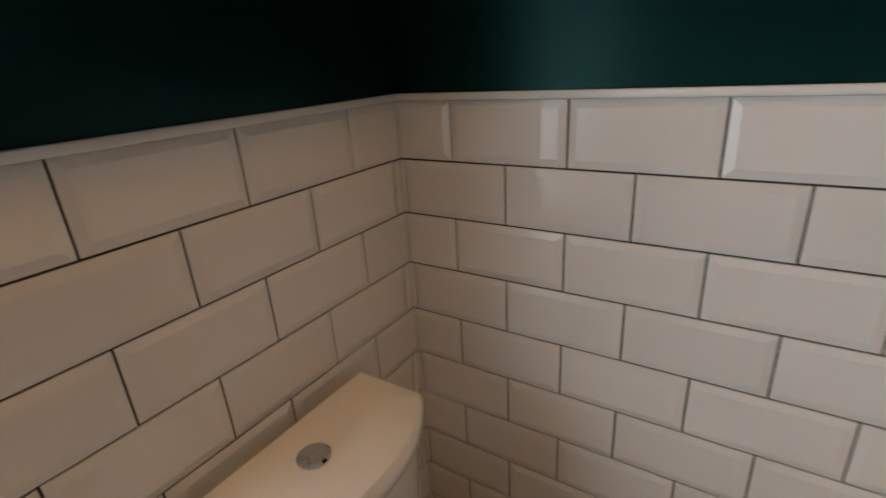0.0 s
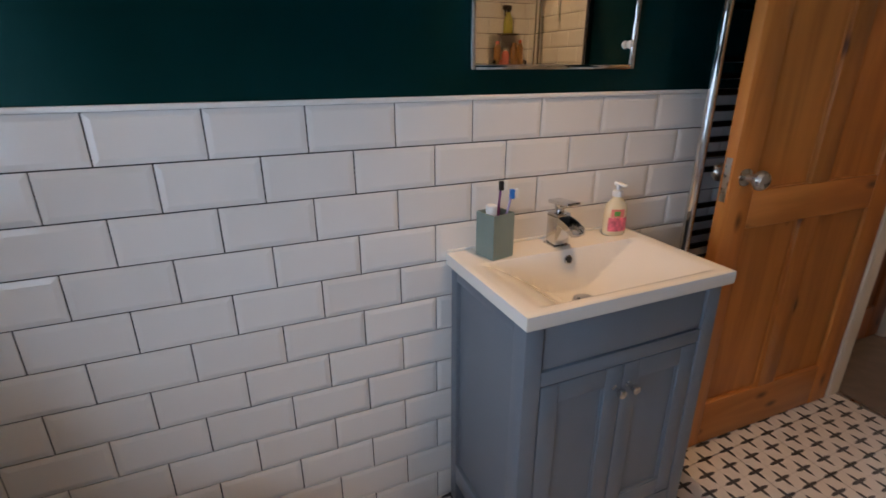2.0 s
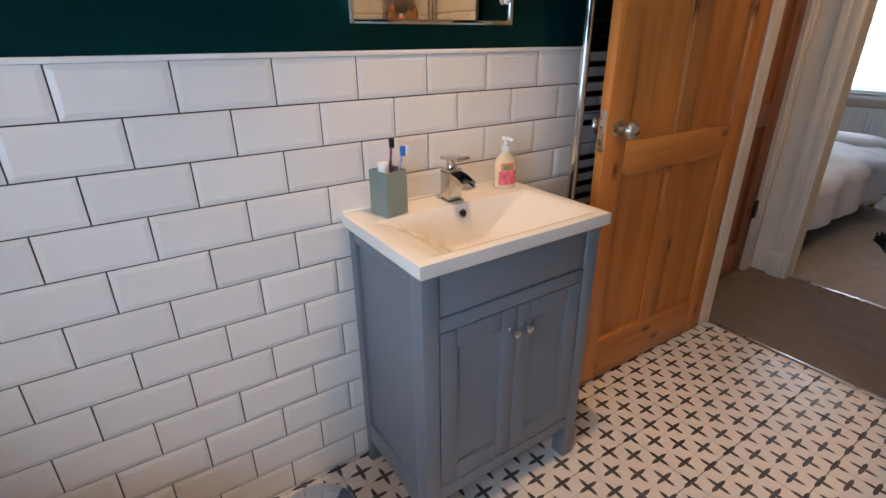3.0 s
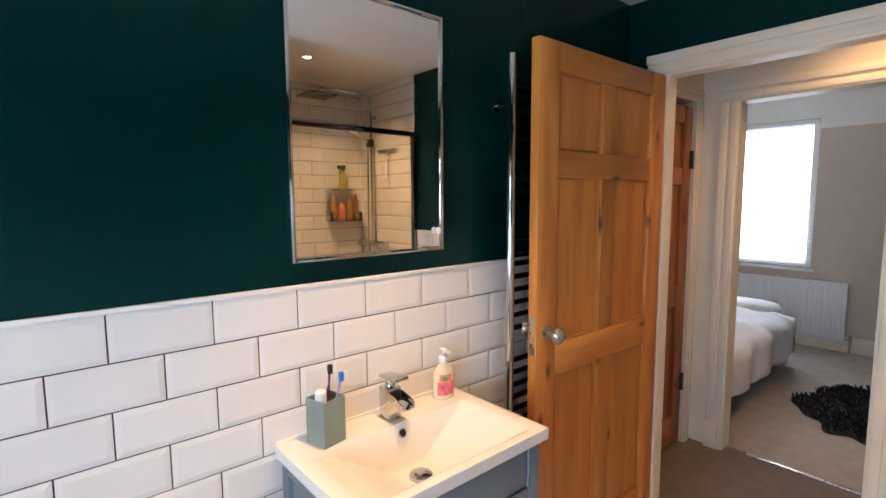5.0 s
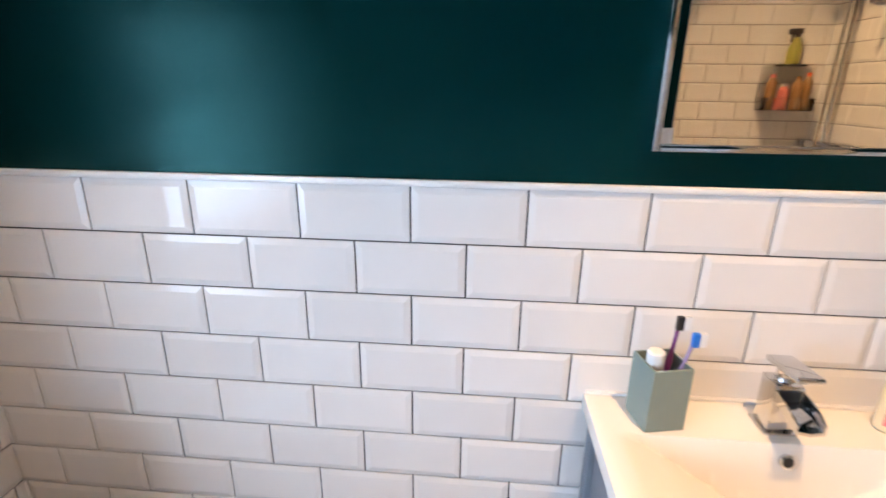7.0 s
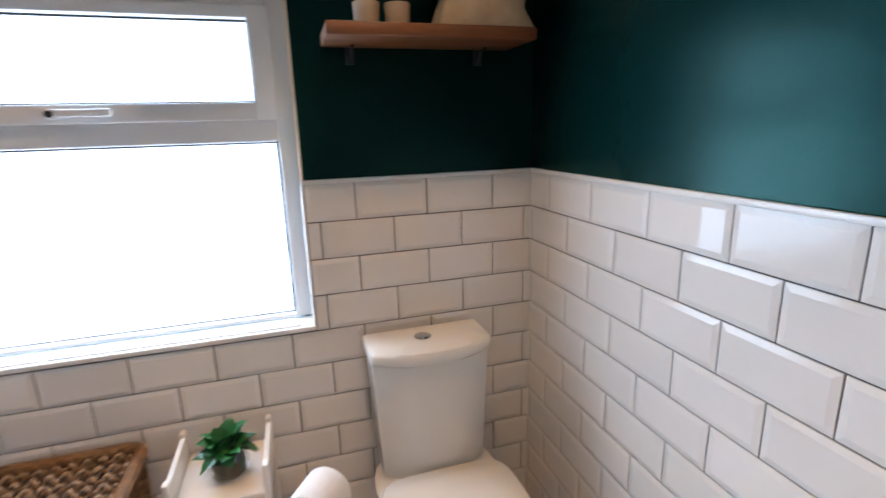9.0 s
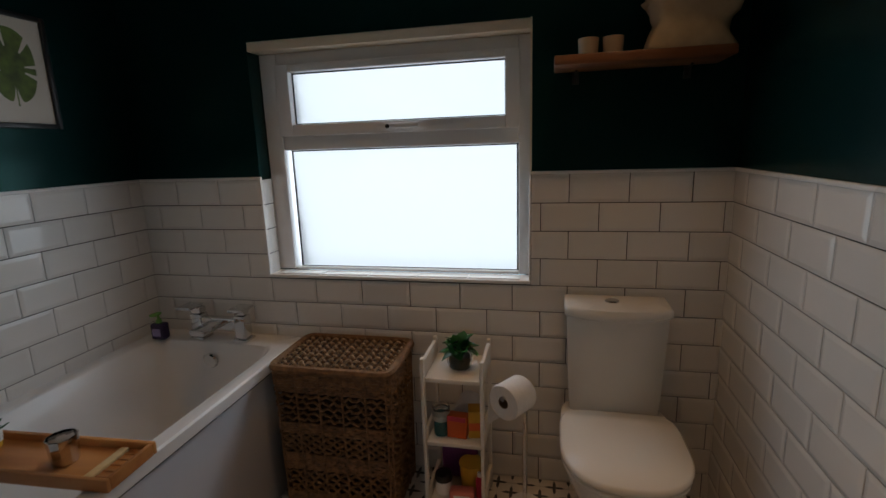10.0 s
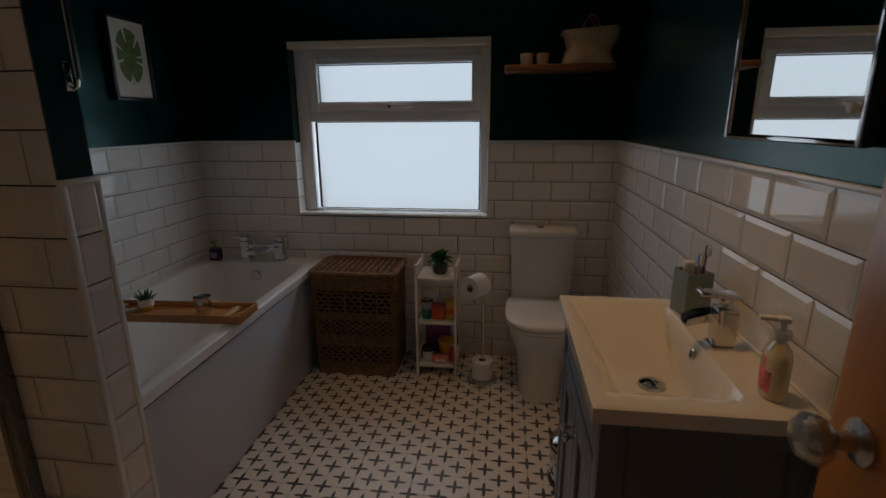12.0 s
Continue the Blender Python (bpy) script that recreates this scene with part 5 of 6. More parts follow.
# ---- shelf trolley beside the toilet ----
def leaf_blade(bm, base, direction, length, width, droop, roll=0.0):
    """One bent, folded leaf from base along direction."""
    d = Vector(direction).normalized()
    side = d.cross(Vector((0, 0, 1)))
    side = side.normalized() if side.length > 1e-4 else Vector((1, 0, 0))
    side = Matrix.Rotation(roll, 3, d) @ side
    n = 7
    rows = []
    for i in range(n + 1):
        t = i / n
        c = Vector(base) + d * (length * t) + Vector((0, 0, -droop * t * t))
        w = width * math.sin(math.pi * (0.08 + 0.92 * t) ** 0.8) * 0.5 + 0.0006
        up = side.cross(d).normalized()
        rows.append([bm.verts.new(c - side * w + up * w * 0.25), bm.verts.new(c), bm.verts.new(c + side * w + up * w * 0.25)])
    for a, b in zip(rows, rows[1:]):
        bm.faces.new((a[0], a[1], b[1], b[0]))
        bm.faces.new((a[1], a[2], b[2], b[1]))


def trolley():
    x0, x1, y0, y1 = -1.033, -0.812, -0.268, -0.045
    t = thing("shelf_unit", (x0 + x1) / 2, (y0 + y1) / 2, 0, "narrow white three-tier shelf unit on the tiled floor", "shelf")
    W, D = (x1 - x0) / 2, (y1 - y0) / 2
    for sx in (-1, 1):
        xa, xb = sorted((sx * W, sx * (W - 0.013)))
        for ya, yb in ((-D, -D + 0.022), (D - 0.022, D)):
            part("post", B(xa, xb, ya, yb, 0.0, 0.632, 0.002), M_MELAMINE, t)
        for z in (0.055, 0.30, 0.545):
            part("side_rail", B(xa, xb, -D + 0.022, D - 0.022, z, z + 0.075 if z > 0.5 else z + 0.05, 0.002), M_MELAMINE, t)
    for z in (0.050, 0.300, 0.545):
        part("shelf", B(-W + 0.0135, W - 0.0135, -D + 0.004, D - 0.004, z, z + 0.016, 0.002), M_MELAMINE, t)
    X, Y = (x0 + x1) / 2, (y0 + y1) / 2
    # plant in a glass pot
    p = thing("pot_plant", X + 0.012, Y - 0.01, 0.561, "small leafy green plant in a round glass pot", "plant")
    part("pot", lathe(bmesh.new(), [(0.030, 0), (0.042, 0.012), (0.048, 0.035), (0.044, 0.058), (0.038, 0.068), (0.035, 0.068), (0.040, 0.056), (0.044, 0.035), (0.038, 0.014), (0.01, 0.006)], seg=28), M_GLASS, p, "round clear glass pot")
    part("soil", lathe(bmesh.new(), [(0.030, 0.008), (0.040, 0.03), (0.039, 0.05), (0.005, 0.054)], seg=20), material("mossy_soil", (0.035, 0.04, 0.012), 0.9, var=0.4, scale=80), p)
    rng = random.Random(21)
    for k in range(30):
        bm = bmesh.new()
        a, el = rng.uniform(0, 2 * math.pi), rng.uniform(0.15, 1.25)
        leaf_blade(bm, (0.012 * math.cos(a), 0.012 * math.sin(a), 0.055 + rng.uniform(0, 0.035)), (math.cos(a) * math.cos(el), math.sin(a) * math.cos(el), math.sin(el)), rng.uniform(0.05, 0.078), rng.uniform(0.034, 0.052), rng.uniform(0.015, 0.035), rng.uniform(-0.6, 0.6))
        part("leaf", bm, M_LEAF, p, sharp=80)
    z = 0.317
    j = thing("toiletry_jar", X - 0.055, Y - 0.05, z, "glass jar of dark teal cotton buds with clear top", "jar")
    part("body", lathe(bmesh.new(), [(0.026, 0), (0.028, 0.005), (0.028, 0.055), (0.028, 0.056)], seg=24), M_TEAL, j)
    part("upper", lathe(bmesh.new(), [(0.028, 0.0565), (0.032, 0.060), (0.034, 0.105), (0.031, 0.108), (0.028, 0.10)], seg=24), M_GLASS, j, "clear plastic top")
    part("band", lathe(bmesh.new(), [(0.0292, 0.060), (0.0302, 0.078)], seg=24, cap0=False, cap1=False), M_WHITEP, j, "white paper band")
    o = thing("orange_box", X + 0.008, Y - 0.055, z, "bright orange carton on the middle shelf", "box", rz=-6)
    part("carton", B(-0.036, 0.036, -0.02, 0.02, 0.0, 0.085, 0.002), M_ORANGE, o)
    part("flap", B(-0.034, 0.034, -0.021, -0.020, 0.066, 0.084), M_RED, o, "darker printed flap")
    y = thing("yellow_box", X + 0.068, Y - 0.035, z, "yellow carton on the middle shelf", "box", rz=10)
    part("carton", B(-0.025, 0.025, -0.03, 0.03, 0.0, 0.105, 0.002), M_YELLOW, y)
    part("flap", B(-0.024, 0.024, -0.031, -0.030, 0.03, 0.06), M_ORANGE, y, "orange printed band")
    r = thing("toilet_roll", X + 0.03, Y + 0.045, z + 0.05, "white toilet roll lying at the back of the shelf", "toilet roll")
    bm = lathe(bmesh.new(), [(0.018, -0.048), (0.05, -0.048), (0.052, -0.044), (0.052, 0.044), (0.05, 0.048), (0.018, 0.048), (0.018, -0.048)], seg=28, cap0=False, cap1=False)
    bm.transform(Matrix.Rotation(radians(90), 4, "X"))
    part("paper", bm, M_PAPER, r)
    z = 0.067
    w = thing("white_pot", X - 0.055, Y - 0.045, z, "white tub with dark lid on the bottom shelf", "pot")
    part("tub", lathe(bmesh.new(), [(0.024, 0), (0.030, 0.006), (0.031, 0.055), (0.031, 0.056)], seg=24), M_WHITEP, w)
    part("lid", lathe(bmesh.new(), [(0.033, 0.0565), (0.034, 0.062), (0.030, 0.082), (0.012, 0.088)], seg=24), M_BLACK, w, "black domed lid")
    yc = thing("yellow_tub", X + 0.045, Y + 0.0, z, "yellow plastic tub on the bottom shelf", "tub")
    part("body", lathe(bmesh.new(), [(0.034, 0), (0.040, 0.01), (0.046, 0.095), (0.046, 0.097)], seg=24), M_YELLOW, yc)
    part("lid", lathe(bmesh.new(), [(0.048, 0.0975), (0.048, 0.108), (0.01, 0.11)], seg=24), M_YELLOW, yc)
    pk = thing("pink_packet", X + 0.025, Y - 0.072, z, "salmon pink soft packet on the bottom shelf", "packet", rz=4)
    part("packet", B(-0.052, 0.042, -0.025, 0.025, 0.0, 0.042, 0.012, 3), M_ROSE, pk)
    part("label", B(-0.035, 0.025, -0.0256, -0.0248, 0.012, 0.03), M_WHITEP, pk, "pale label bar")
    rd = thing("red_bottle", X + 0.082, Y - 0.05, z, "small red bottle on the bottom shelf", "bottle")
    part("body", lathe(bmesh.new(), [(0.013, 0), (0.015, 0.006), (0.015, 0.07), (0.007, 0.085)], seg=18), M_RED, rd)
    part("cap", lathe(bmesh.new(), [(0.008, 0.0852), (0.008, 0.1), (0.004, 0.101)], seg=14), M_WHITEP, rd)
    pu = thing("purple_pack", X - 0.01, Y + 0.06, z, "dark purple pack leaning at the back of the shelf", "packet")
    part("pack", B(-0.07, 0.07, -0.02, 0.02, 0.0, 0.17, 0.012, 3), M_PURPLE, pu)
    part("seal", B(-0.068, 0.068, -0.002, 0.002, 0.17, 0.182, 0.001), M_PURPLE, pu)


trolley()


# ---- toilet roll stand ----
def roll_stand():
    s = thing("toilet_roll_stand", -0.672, -0.268, 0, "chrome toilet roll stand with hanging and spare rolls", "toilet roll holder")
    part("base", lathe(bmesh.new(), [(0.082, 0.0), (0.082, 0.006), (0.076, 0.012), (0.012, 0.014)], seg=36), M_CHROME, s)
    part("pole", tube(bmesh.new(), [(0, 0.0, 0.012), (0, 0.0, 0.55), (0, -0.006, 0.562), (-0.008, -0.02, 0.566), (-0.066, -0.108, 0.566)], 0.0085, 14), M_CHROME, s)
    # spare roll threaded on the pole
    r = thing("spare_toilet_roll", -0.672, -0.268, 0.016, "spare white toilet roll standing on the holder base", "toilet roll")
    part("paper", lathe(bmesh.new(), [(0.020, 0.0), (0.054, 0.0), (0.056, 0.004), (0.056, 0.094), (0.054, 0.098), (0.020, 0.098), (0.020, 0.0)], seg=36, cap0=False, cap1=False), M_PAPER, r)
    part("core", lathe(bmesh.new(), [(0.0200, 0.0), (0.0200, 0.098), (0.0185, 0.098), (0.0185, 0.0)], seg=28, cap0=False, cap1=False), M_CARD, r, "brown cardboard core")
    h = thing("hanging_toilet_roll", -0.708, -0.327, 0.549, "white toilet roll hanging on the stand with a loose sheet", "toilet roll", rz=-33)
    prof = [(0.019, -0.05), (0.056, -0.05), (0.058, -0.046), (0.058, 0.046), (0.056, 0.05), (0.019, 0.05), (0.019, -0.05)]
    bm = lathe(bmesh.new(), prof, seg=40, cap0=False, cap1=False)
    bm.transform(Matrix.Rotation(radians(90), 4, "X"))
    part("paper", bm, M_PAPER, h)
    bm = lathe(bmesh.new(), [(0.019, -0.05), (0.019, 0.05), (0.0175, 0.05), (0.0175, -0.05)], seg=28, cap0=False, cap1=False)
    bm.transform(Matrix.Rotation(radians(90), 4, "X"))
    part("core", bm, M_CARD, h, "brown cardboard core")
    rows = []
    for k in range(9):
        q = k / 8
        rows.append([(-0.0585 - 0.002 * math.sin(q * 3), -0.05 - 0.008 * q, 0.01 - 0.105 * q), (-0.0585 + 0.006 * q, 0.05 - 0.02 * q, 0.01 - 0.10 * q), (-0.0575 + 0.006 * q, 0.05 - 0.02 * q, 0.01 - 0.10 * q), (-0.0575 - 0.002 * math.sin(q * 3), -0.05 - 0.008 * q, 0.01 - 0.105 * q)])
    part("loose_sheet", loft(bmesh.new(), rows), M_PAPER, h, "loose hanging sheet")


roll_stand()


# ---- bath things ----
def bath_tray():
    z = 0.577
    t = thing("bath_tray", -1.930, -0.910, z, "bamboo bath tray laid across the bath rim", "bath tray", rz=3)
    W, D = 0.325, 0.080
    part("board", B(-W + 0.012, W - 0.012, -D + 0.012, D - 0.012, 0.004, 0.014, 0.002), M_BAMBOO, t)
    for sy in (-1, 1):
        a, b = sorted((sy * D, sy * (D - 0.012)))
        part("long_edge", B(-W, W, a, b, 0.0, 0.034, 0.003), M_BAMBOO, t)
    for sx in (-1, 1):
        a, b = sorted((sx * W, sx * (W - 0.012)))
        part("short_edge", B(a, b, -D + 0.0122, D - 0.0122, 0.0, 0.034, 0.003), M_BAMBOO, t)
        c = sx * (W - 0.075)
        part("inner_bar", B(c - 0.011, c + 0.011, -D + 0.020, D - 0.020, 0.014, 0.024, 0.002), M_PALE, t, "pale inlaid bar")
    for k in range(5):
        y = -0.045 + k * 0.0225
        part("slat_groove", B(W - 0.066, W - 0.014, y - 0.003, y + 0.003, 0.014, 0.017, 0.001), M_BAMBOO, t)
    zt = z + 0.0142
    s = thing("succulent_pot", -2.062, -0.895, zt, "small succulent in a white and yellow pot on the tray", "plant")
    s.scale = (0.84, 0.84, 0.84)
    part("pot", lathe(bmesh.new(), [(0.026, 0.0), (0.030, 0.004), (0.034, 0.022), (0.034, 0.0225)], seg=24), M_YELLOW, s, "yellow dipped pot base")
    part("pot_rim", lathe(bmesh.new(), [(0.0342, 0.0226), (0.037, 0.058), (0.034, 0.060), (0.031, 0.050), (0.004, 0.048)], seg=24), M_WHITEP, s, "white pot")
    rng = random.Random(3)
    for k in range(22):
        bm = bmesh.new()
        a, el = k * 2.4, 0.25 + 1.1 * k / 22
        leaf_blade(bm, (0.006 * math.cos(a), 0.006 * math.sin(a), 0.046), (math.cos(a) * math.cos(el), math.sin(a) * math.cos(el), math.sin(el)), rng.uniform(0.040, 0.06), 0.013, -0.006, 0)
        ob = part("leaf", bm, M_SUCC, s, sharp=80)
        m = ob.modifiers.new("thick", "SOLIDIFY")
        m.thickness = 0.003
    c = thing("candle_holder", -1.798, -0.905, zt, "silver mirrored glass candle holder on the tray", "candle holder", rz=20)
    part("glass", lathe(bmesh.new(), [(0.026, 0), (0.030, 0.004), (0.036, 0.072), (0.034, 0.073), (0.028, 0.008), (0.004, 0.007)], seg=10), M_CHROME, c, "silvered faceted glass", 10)
    part("candle", lathe(bmesh.new(), [(0.025, 0.008), (0.029, 0.045), (0.004, 0.046)], seg=20), M_WHITEP, c)
    p = thing("soap_bar", -2.190, -0.915, zt, "white bar of soap at the tray end", "soap")
    part("bar", B(-0.03, 0.03, -0.018, 0.018, 0.0, 0.018, 0.007, 3), M_WHITEP, p)
    c2 = thing("wooden_brush", -2.135, -0.930, zt, "small pale wooden brush on the tray", "brush")
    part("handle", B(-0.05, 0.02, -0.009, 0.009, 0.0, 0.012, 0.004), M_MELAMINE, c2)
    part("head", B(0.02, 0.05, -0.014, 0.014, 0.0, 0.016, 0.004), M_WHITEP, c2)
    b = thing("hand_soap_bottle", -2.235, -0.105, 0.5755, "dark violet pump soap bottle on the bath corner", "bottle")
    part("body", B(-0.032, 0.032, -0.022, 0.022, 0.0, 0.072, 0.010, 3), M_INDIGO, b)
    part("label", B(-0.020, 0.020, -0.0228, -0.0215, 0.018, 0.05), M_LILAC, b, "pale violet label bar")
    part("neck", lathe(bmesh.new(), [(0.012, 0.070), (0.012, 0.085), (0.006, 0.088), (0.005, 0.108)], seg=16), M_LABELG, b, "green collar")
    part("pump", B(-0.012, 0.012, -0.034, 0.010, 0.107, 0.118, 0.003), M_LABELG, b, "green pump head")


bath_tray()


# ---- things on the basin ----
def basin_things():
    z = 0.8525
    h = thing("toothbrush_holder", -0.074, -1.346, z, "sage grey square toothbrush tumbler on the basin", "toothbrush holder", rz=12)
    a, H, t = 0.035, 0.118, 0.004
    bm = loft(bmesh.new(), [[(-a, -a, 0.0), (a, -a, 0.0), (a, a, 0.0), (-a, a, 0.0)], [(-a, -a, H), (a, -a, H), (a, a, H), (-a, a, H)], [(-a + t, -a + t, H), (a - t, -a + t, H), (a - t, a - t, H), (-a + t, a - t, H)], [(-a + t, -a + t, 0.006), (a - t, -a + t, 0.006), (a - t, a - t, 0.006), (-a + t, a - t, 0.006)]])
    bmesh.ops.bevel(bm, geom=[e for e in bm.edges], offset=0.0012, segments=1, affect="EDGES")
    part("tumbler", bm, M_SAGE, h)

    def brush(name, x, y, lean, handle, head, label, length=0.168):
        b = thing(name, -0.074 + x, -1.346 + y, z + 0.008, label, "toothbrush")
        d = Vector(lean).normalized()
        pts = [d * (length * q) for q in (0, 0.3, 0.6, 0.78, 1.0)]
        part("handle", tube(bmesh.new(), pts, [0.0045, 0.006, 0.0055, 0.003, 0.0035], 10), handle, b)
        bm = B(-0.005, 0.005, -0.007, 0.005, -0.013, 0.012, 0.002)
        bm.transform(Matrix.Translation(d * (length + 0.004)))
        part("brush_head", bm, head, b)
        bm = B(-0.004, 0.004, -0.018, -0.0071, -0.012, 0.012, 0.001)
        bm.transform(Matrix.Translation(d * (length + 0.004)))
        part("bristles", bm, M_WHITEP, b, "white bristles")
    brush("toothbrush", 0.012, -0.006, (0.03, -0.10, 1), M_PURPLE, M_BLACK, "dark purple toothbrush leaning in the tumbler")
    brush("toothbrush", 0.004, -0.012, (-0.06, -0.20, 1), M_LILAC, M_BLUE, "blue and lilac toothbrush leaning in the tumbler", 0.152)
    tb = thing("toothpaste_tube", -0.082, -1.330, z + 0.008, "white toothpaste tube standing in the tumbler", "toothpaste")
    part("cap", lathe(bmesh.new(), [(0.014, 0.098), (0.0145, 0.100), (0.0145, 0.128), (0.012, 0.131), (0.003, 0.131)], seg=20), M_WHITEP, tb)
    part("tube", lathe(bmesh.new(), [(0.004, 0.0), (0.013, 0.06), (0.014, 0.0978)], seg=20), M_WHITEP, tb)
    s = thing("soap_dispenser", -0.064, -1.752, z, "clear yellow liquid soap bottle with pink label and white pump", "soap bottle", rz=-12)
    prof = [(0.028, 0.0), (0.031, 0.004), (0.031, 0.075), (0.027, 0.092), (0.013, 0.108), (0.012, 0.114)]
    bm = lathe(bmesh.new(), prof, seg=28)
    bm.transform(Matrix.Diagonal((0.75, 1.12, 1, 1)))
    part("bottle", bm, M_SOAP, s, "pale yellow translucent bottle")

    def wrap(a0, a1, z0, z1, r, mat, nm, lab):
        rows = [[(0.75 * r * math.cos(q), 1.12 * r * math.sin(q), zz) for q in [a0 + (a1 - a0) * i / 12 for i in range(13)]] for zz in (z0, z1)]
        part(nm, loft(bmesh.new(), rows, False, False, False), mat, s, lab)
    wrap(2.2, 4.1, 0.014, 0.055, 0.0316, M_PINK, "label", "pink fruit label")
    wrap(2.4, 3.6, 0.056, 0.080, 0.0316, M_ROSE, "label_top", "peach upper label")
    wrap(2.7, 3.2, 0.060, 0.074, 0.0319, M_LABELG, "label_mark", "small green mark")
    part("collar", lathe(bmesh.new(), [(0.015, 0.1142), (0.0155, 0.118), (0.0145, 0.130), (0.006, 0.132), (0.0055, 0.146)], seg=20), M_WHITEP, s, "white screw collar")
    bm = B(-0.010, 0.010, -0.010, 0.010, 0.145, 0.156, 0.003)
    box(bm, -0.040, -0.008, -0.006, 0.006, 0.147, 0.155, 0.003)
    part("pump", bm, M_WHITEP, s, "white pump head")


basin_things()


# ---- wall shelf over the toilet ----
def wall_shelf():
    z = 1.580
    s = thing("wall_shelf", -0.33, WY1, z, "rustic brown wooden shelf on the green wall", "shelf")
    bm = B(-0.262, 0.250, -0.182, -0.001, 0.0, 0.030, 0.005)
    part("plank", bm, M_SHELFWOOD, s)
    for sx in (-0.19, 0.16):
        bm = B(sx - 0.011, sx + 0.011, -0.006, -0.001, -0.040, -0.001, 0.001)
        tube(bm, [(sx, -0.006, -0.034), (sx, -0.03, -0.010), (sx, -0.06, -0.003)], 0.004, 8)
        part("bracket", bm, M_BLACK, s, "small dark metal bracket")
    zt = z + 0.0305
    for x, lab in ((-0.487, "small cream ceramic candle pot on the shelf"), (-0.412, "small cream ceramic tealight pot on the shelf")):
        c = thing("candle_pot", x, -0.075, zt, lab, "candle pot", group="candle pots on the wall shelf")
        part("pot", lathe(bmesh.new(), [(0.027, 0), (0.029, 0.004), (0.032, 0.055), (0.030, 0.056), (0.026, 0.04), (0.004, 0.038)], seg=24), M_STONE, c)
        part("wax", lathe(bmesh.new(), [(0.024, 0.0385), (0.026, 0.0405), (0.004, 0.041)], seg=20), M_WHITEP, c, "white wax")
    b = thing("storage_bag", -0.195, -0.085, zt, "slumped cream canvas storage bag with handle on the shelf", "bag")
    rings = []
    for k in range(11):
        q = k / 10
        w, d = 0.125 - 0.028 * math.sin(q * math.pi) * (1 if q < 0.6 else 0.6) + 0.010 * q, 0.070 + 0.006 * math.sin(q * 9)
        sx = -0.006 * math.sin(q * math.pi * 2)
        ring = superellipse(sx, 0, w, d, 0.155 * q, 5, 44)
        ring = [(x + 0.004 * math.sin(y * 70 + q * 8), y + 0.004 * math.sin(x * 60 + q * 6), zz + (0.009 * (x / 0.13) if k == 10 else 0)) for x, y, zz in ring]
        rings.append(ring)
    rings.append([(x * 0.94, y * 0.92, zz - 0.012) for x, y, zz in rings[-1]])
    part("bag", loft(bmesh.new(), rings), M_CANVAS, b, "cream canvas bag body", 60)
    for sy in (-0.045, 0.045):
        pts = [(-0.045 + 0.09 * k / 12, sy, 0.148 + 0.062 * math.sin(math.pi * k / 12)) for k in range(13)]
        part("handle", tube(bmesh.new(), pts, 0.005, 8), M_SHELFWOOD, b, "dark looped handle")


wall_shelf()


# ---- pictures on the bath wall ----
def framed(name, y0, y1, z0, z1, label):
    p = thing(name, WX0, (y0 + y1) / 2, z0, label, "picture")
    h, H, d = (y1 - y0) / 2, z1 - z0, 0.034
    bm = bmesh.new()
    for q in ((-h - 0.016, -h, -0.016, H + 0.016), (h, h + 0.016, -0.016, H + 0.016), (-h, h, -0.016, 0.0), (-h, h, H, H + 0.016)):
        box(bm, 0.001, d, q[0], q[1], q[2], q[3], 0.002)
    part("frame", bm, M_FRAMEB, p, "black box frame")
    part("print", B(0.002, d - 0.012, -h, h, 0.0, H), M_PRINT, p, "off-white print paper")
    return p, h, H, d - 0.0118


def monstera_picture():
    p, h, H, x = framed("leaf_picture", -0.548, -0.322, 1.470, 1.806, "framed print of a green monstera leaf")
    cy, cz = 0.0, H * 0.53
    n = 220
    front, back = [], []
    bm = bmesh.new()
    for i in range(n):
        a = 2 * math.pi * i / n
        # heart-like outline, notch at the stem, slits running in from the edge
        r = 0.092 * (1 - 0.16 * math.cos(2 * a)) * (1 + 0.05 * math.sin(a))
        down = math.atan2(math.sin(a + math.pi / 2), math.cos(a + math.pi / 2))
        r *= 1 - 0.55 * math.exp(-(down / 0.10) ** 2)
        s = math.sin(7.5 * a + 0.8)
        if s > 0.90 and abs(down) > 0.5:
            r *= 0.52
        yy, zz = cy + r * math.cos(a), cz + r * 1.12 * math.sin(a)
        front.append(bm.verts.new((x, yy, zz)))
        back.append(bm.verts.new((x - 0.0006, yy, zz)))
    mid = bm.verts.new((x, cy, cz))
    for i in range(n):
        k = (i + 1) % n
        bm.faces.new((mid, front[i], front[k]))
        bm.faces.new((front[i], back[i], back[k], front[k]))
    part("leaf", bm, M_LEAFP, p, "printed green monstera leaf", 80)
    part("leaf_stem", B(x - 0.0004, x + 0.0004, -0.0022, 0.0022, H * 0.16, cz - 0.03), M_LEAFP, p)


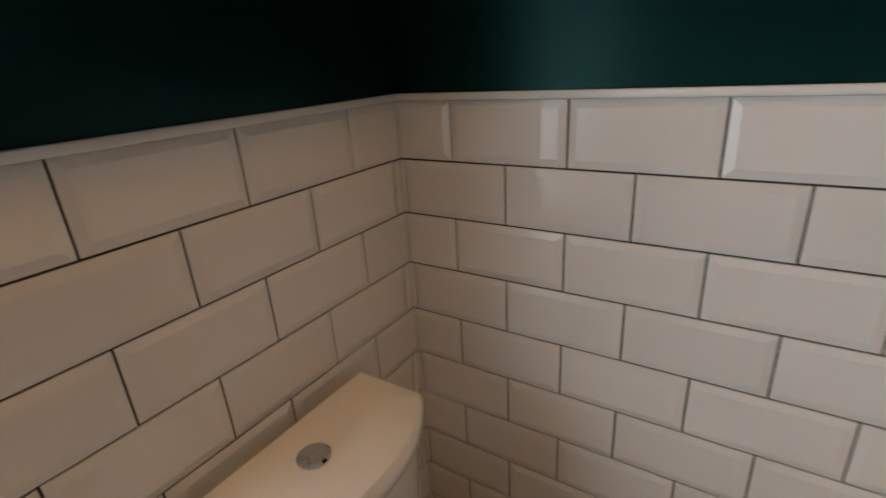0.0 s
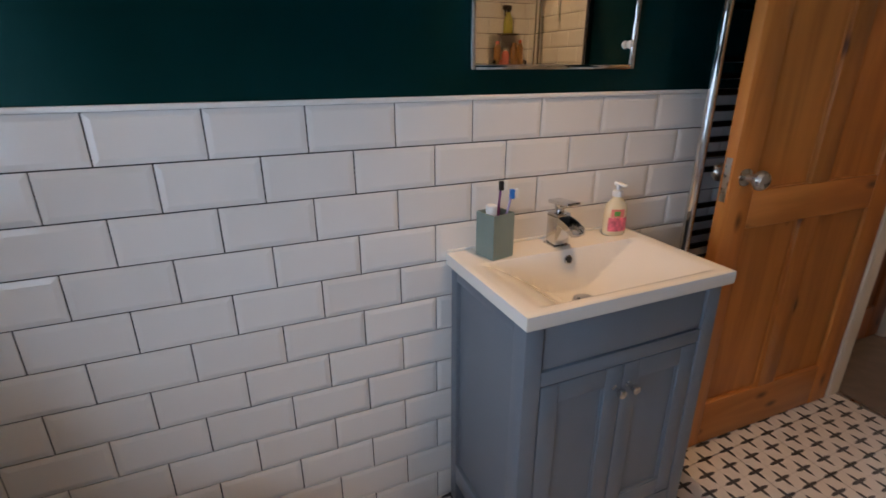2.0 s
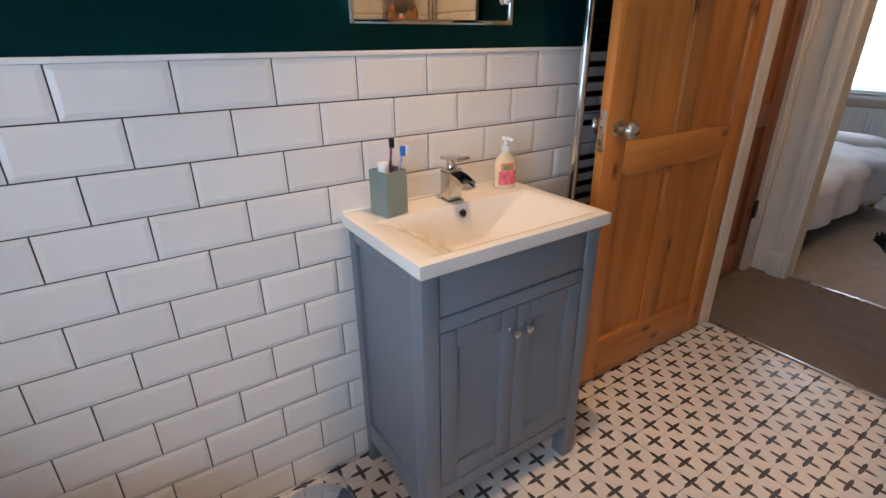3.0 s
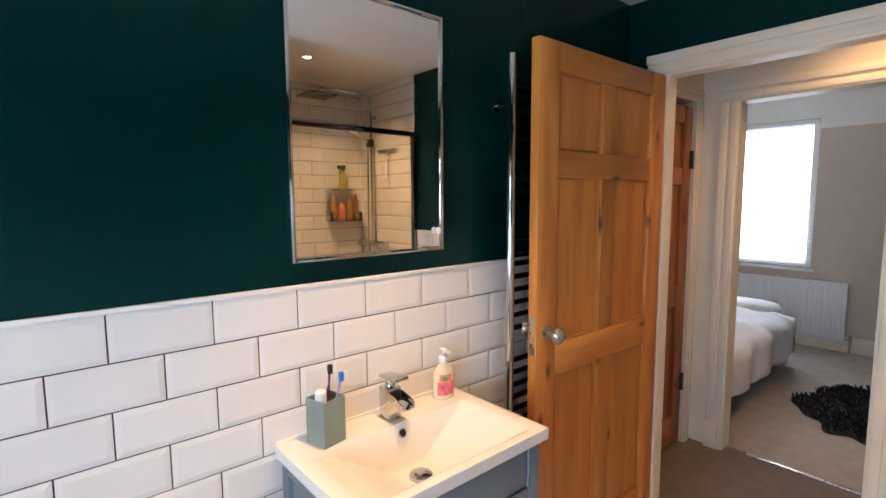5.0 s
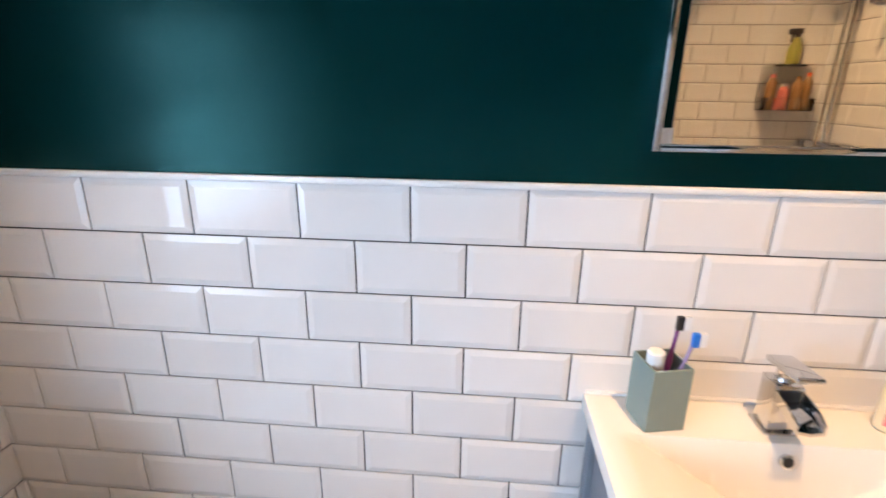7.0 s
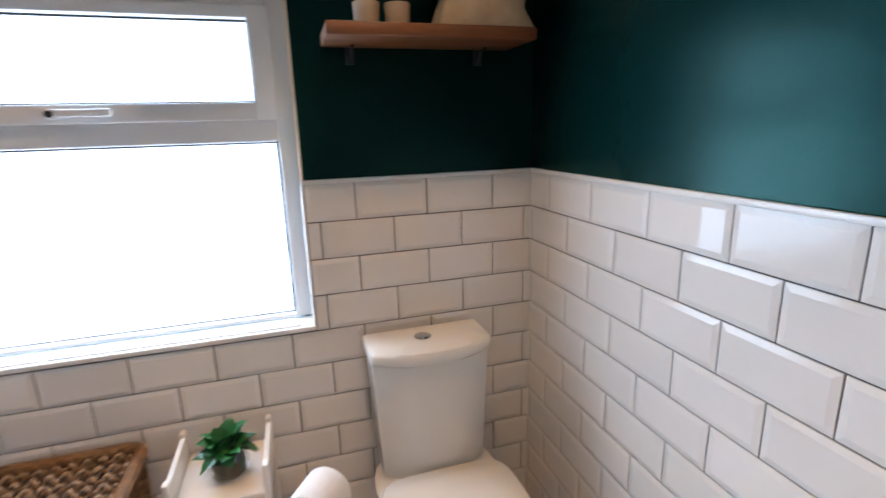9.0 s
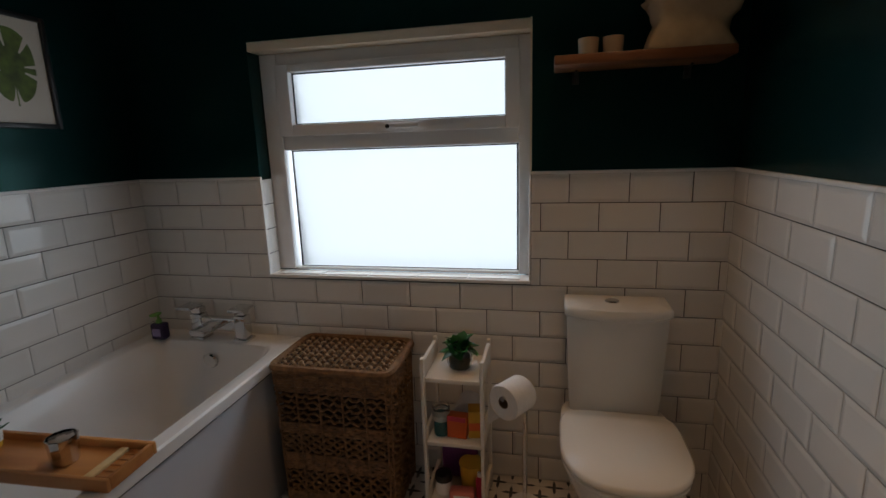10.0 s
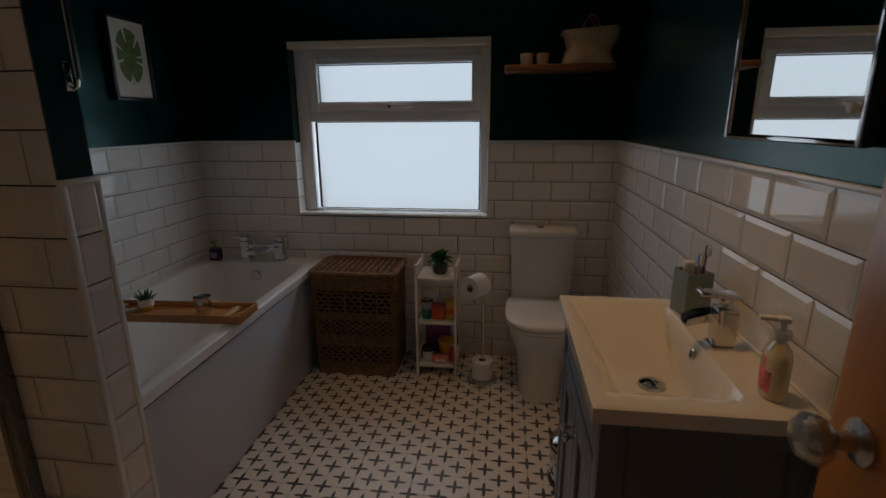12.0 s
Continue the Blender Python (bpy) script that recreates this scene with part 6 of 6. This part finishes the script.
monstera_picture()
p2, h2, H2, x2 = framed("botanical_picture", -0.990, -0.752, 1.535, 1.875, "framed print with tan botanical picture and white border")
part("picture", B(x2 - 0.001, x2 + 0.0004, -h2 + 0.022, h2 - 0.012, 0.085, H2 - 0.02), M_TAN, p2, "tan printed picture")
for k in range(5):
    part("printed_leaf", loft(bmesh.new(), [[(x2 + 0.0006, -0.05 + 0.03 * math.cos(a) + k * 0.02, 0.16 + k * 0.025 + 0.018 * math.sin(a)) for a in [2 * math.pi * i / 16 for i in range(16)]], [(x2 + 0.001, -0.05 + 0.029 * math.cos(a) + k * 0.02, 0.16 + k * 0.025 + 0.017 * math.sin(a)) for a in [2 * math.pi * i / 16 for i in range(16)]]], False, True), M_LEAFP, p2)


# ---- pedal bin between toilet and vanity ----
def pedal_bin():
    b = thing("pedal_bin", -0.278, -0.992, 0, "small round chrome pedal bin on the tiled floor", "bin", rz=-40)
    b.scale = (0.93, 0.93, 0.82)
    part("foot_ring", lathe(bmesh.new(), [(0.108, 0.0), (0.110, 0.004), (0.110, 0.016), (0.104, 0.018)], seg=40), M_BLACK, b, "black plastic foot ring")
    part("body", lathe(bmesh.new(), [(0.104, 0.0182), (0.106, 0.022), (0.107, 0.185), (0.104, 0.188)], seg=48), M_CHROME, b, "polished chrome body")
    part("rim", lathe(bmesh.new(), [(0.108, 0.1882), (0.111, 0.191), (0.111, 0.200), (0.107, 0.203)], seg=48), M_BLACK, b, "black plastic rim")
    prof = [(0.110 * math.cos(t), 0.2035 + 0.040 * math.sin(t)) for t in [0.0, 0.15, 0.35, 0.6, 0.85, 1.1, 1.3, 1.48]]
    part("lid", lathe(bmesh.new(), prof, seg=48), M_CHROME, b, "domed chrome lid")
    part("pedal", B(-0.022, 0.022, -0.140, -0.09, 0.004, 0.013, 0.004), M_BLACK, b, "black foot pedal")
    part("hinge_block", B(-0.028, 0.028, 0.100, 0.120, 0.18, 0.212, 0.005), M_BLACK, b, "black hinge block")


pedal_bin()


# ---- robe hook on the partition end ----
def robe_hook():
    h = thing("robe_hook", PX1, -1.752, 1.415, "small chrome robe hook on the green partition end", "hook")
    part("back_plate", B(0.0, 0.004, -0.008, 0.008, 0.0, 0.055, 0.0015), M_CHROME, h)
    part("prong", tube(bmesh.new(), [(0.003, 0, 0.014), (0.012, 0, 0.006), (0.020, 0, 0.010), (0.022, 0, 0.022)], 0.004, 10), M_CHROME, h)


robe_hook()

lay_tiles()
lay_floor()
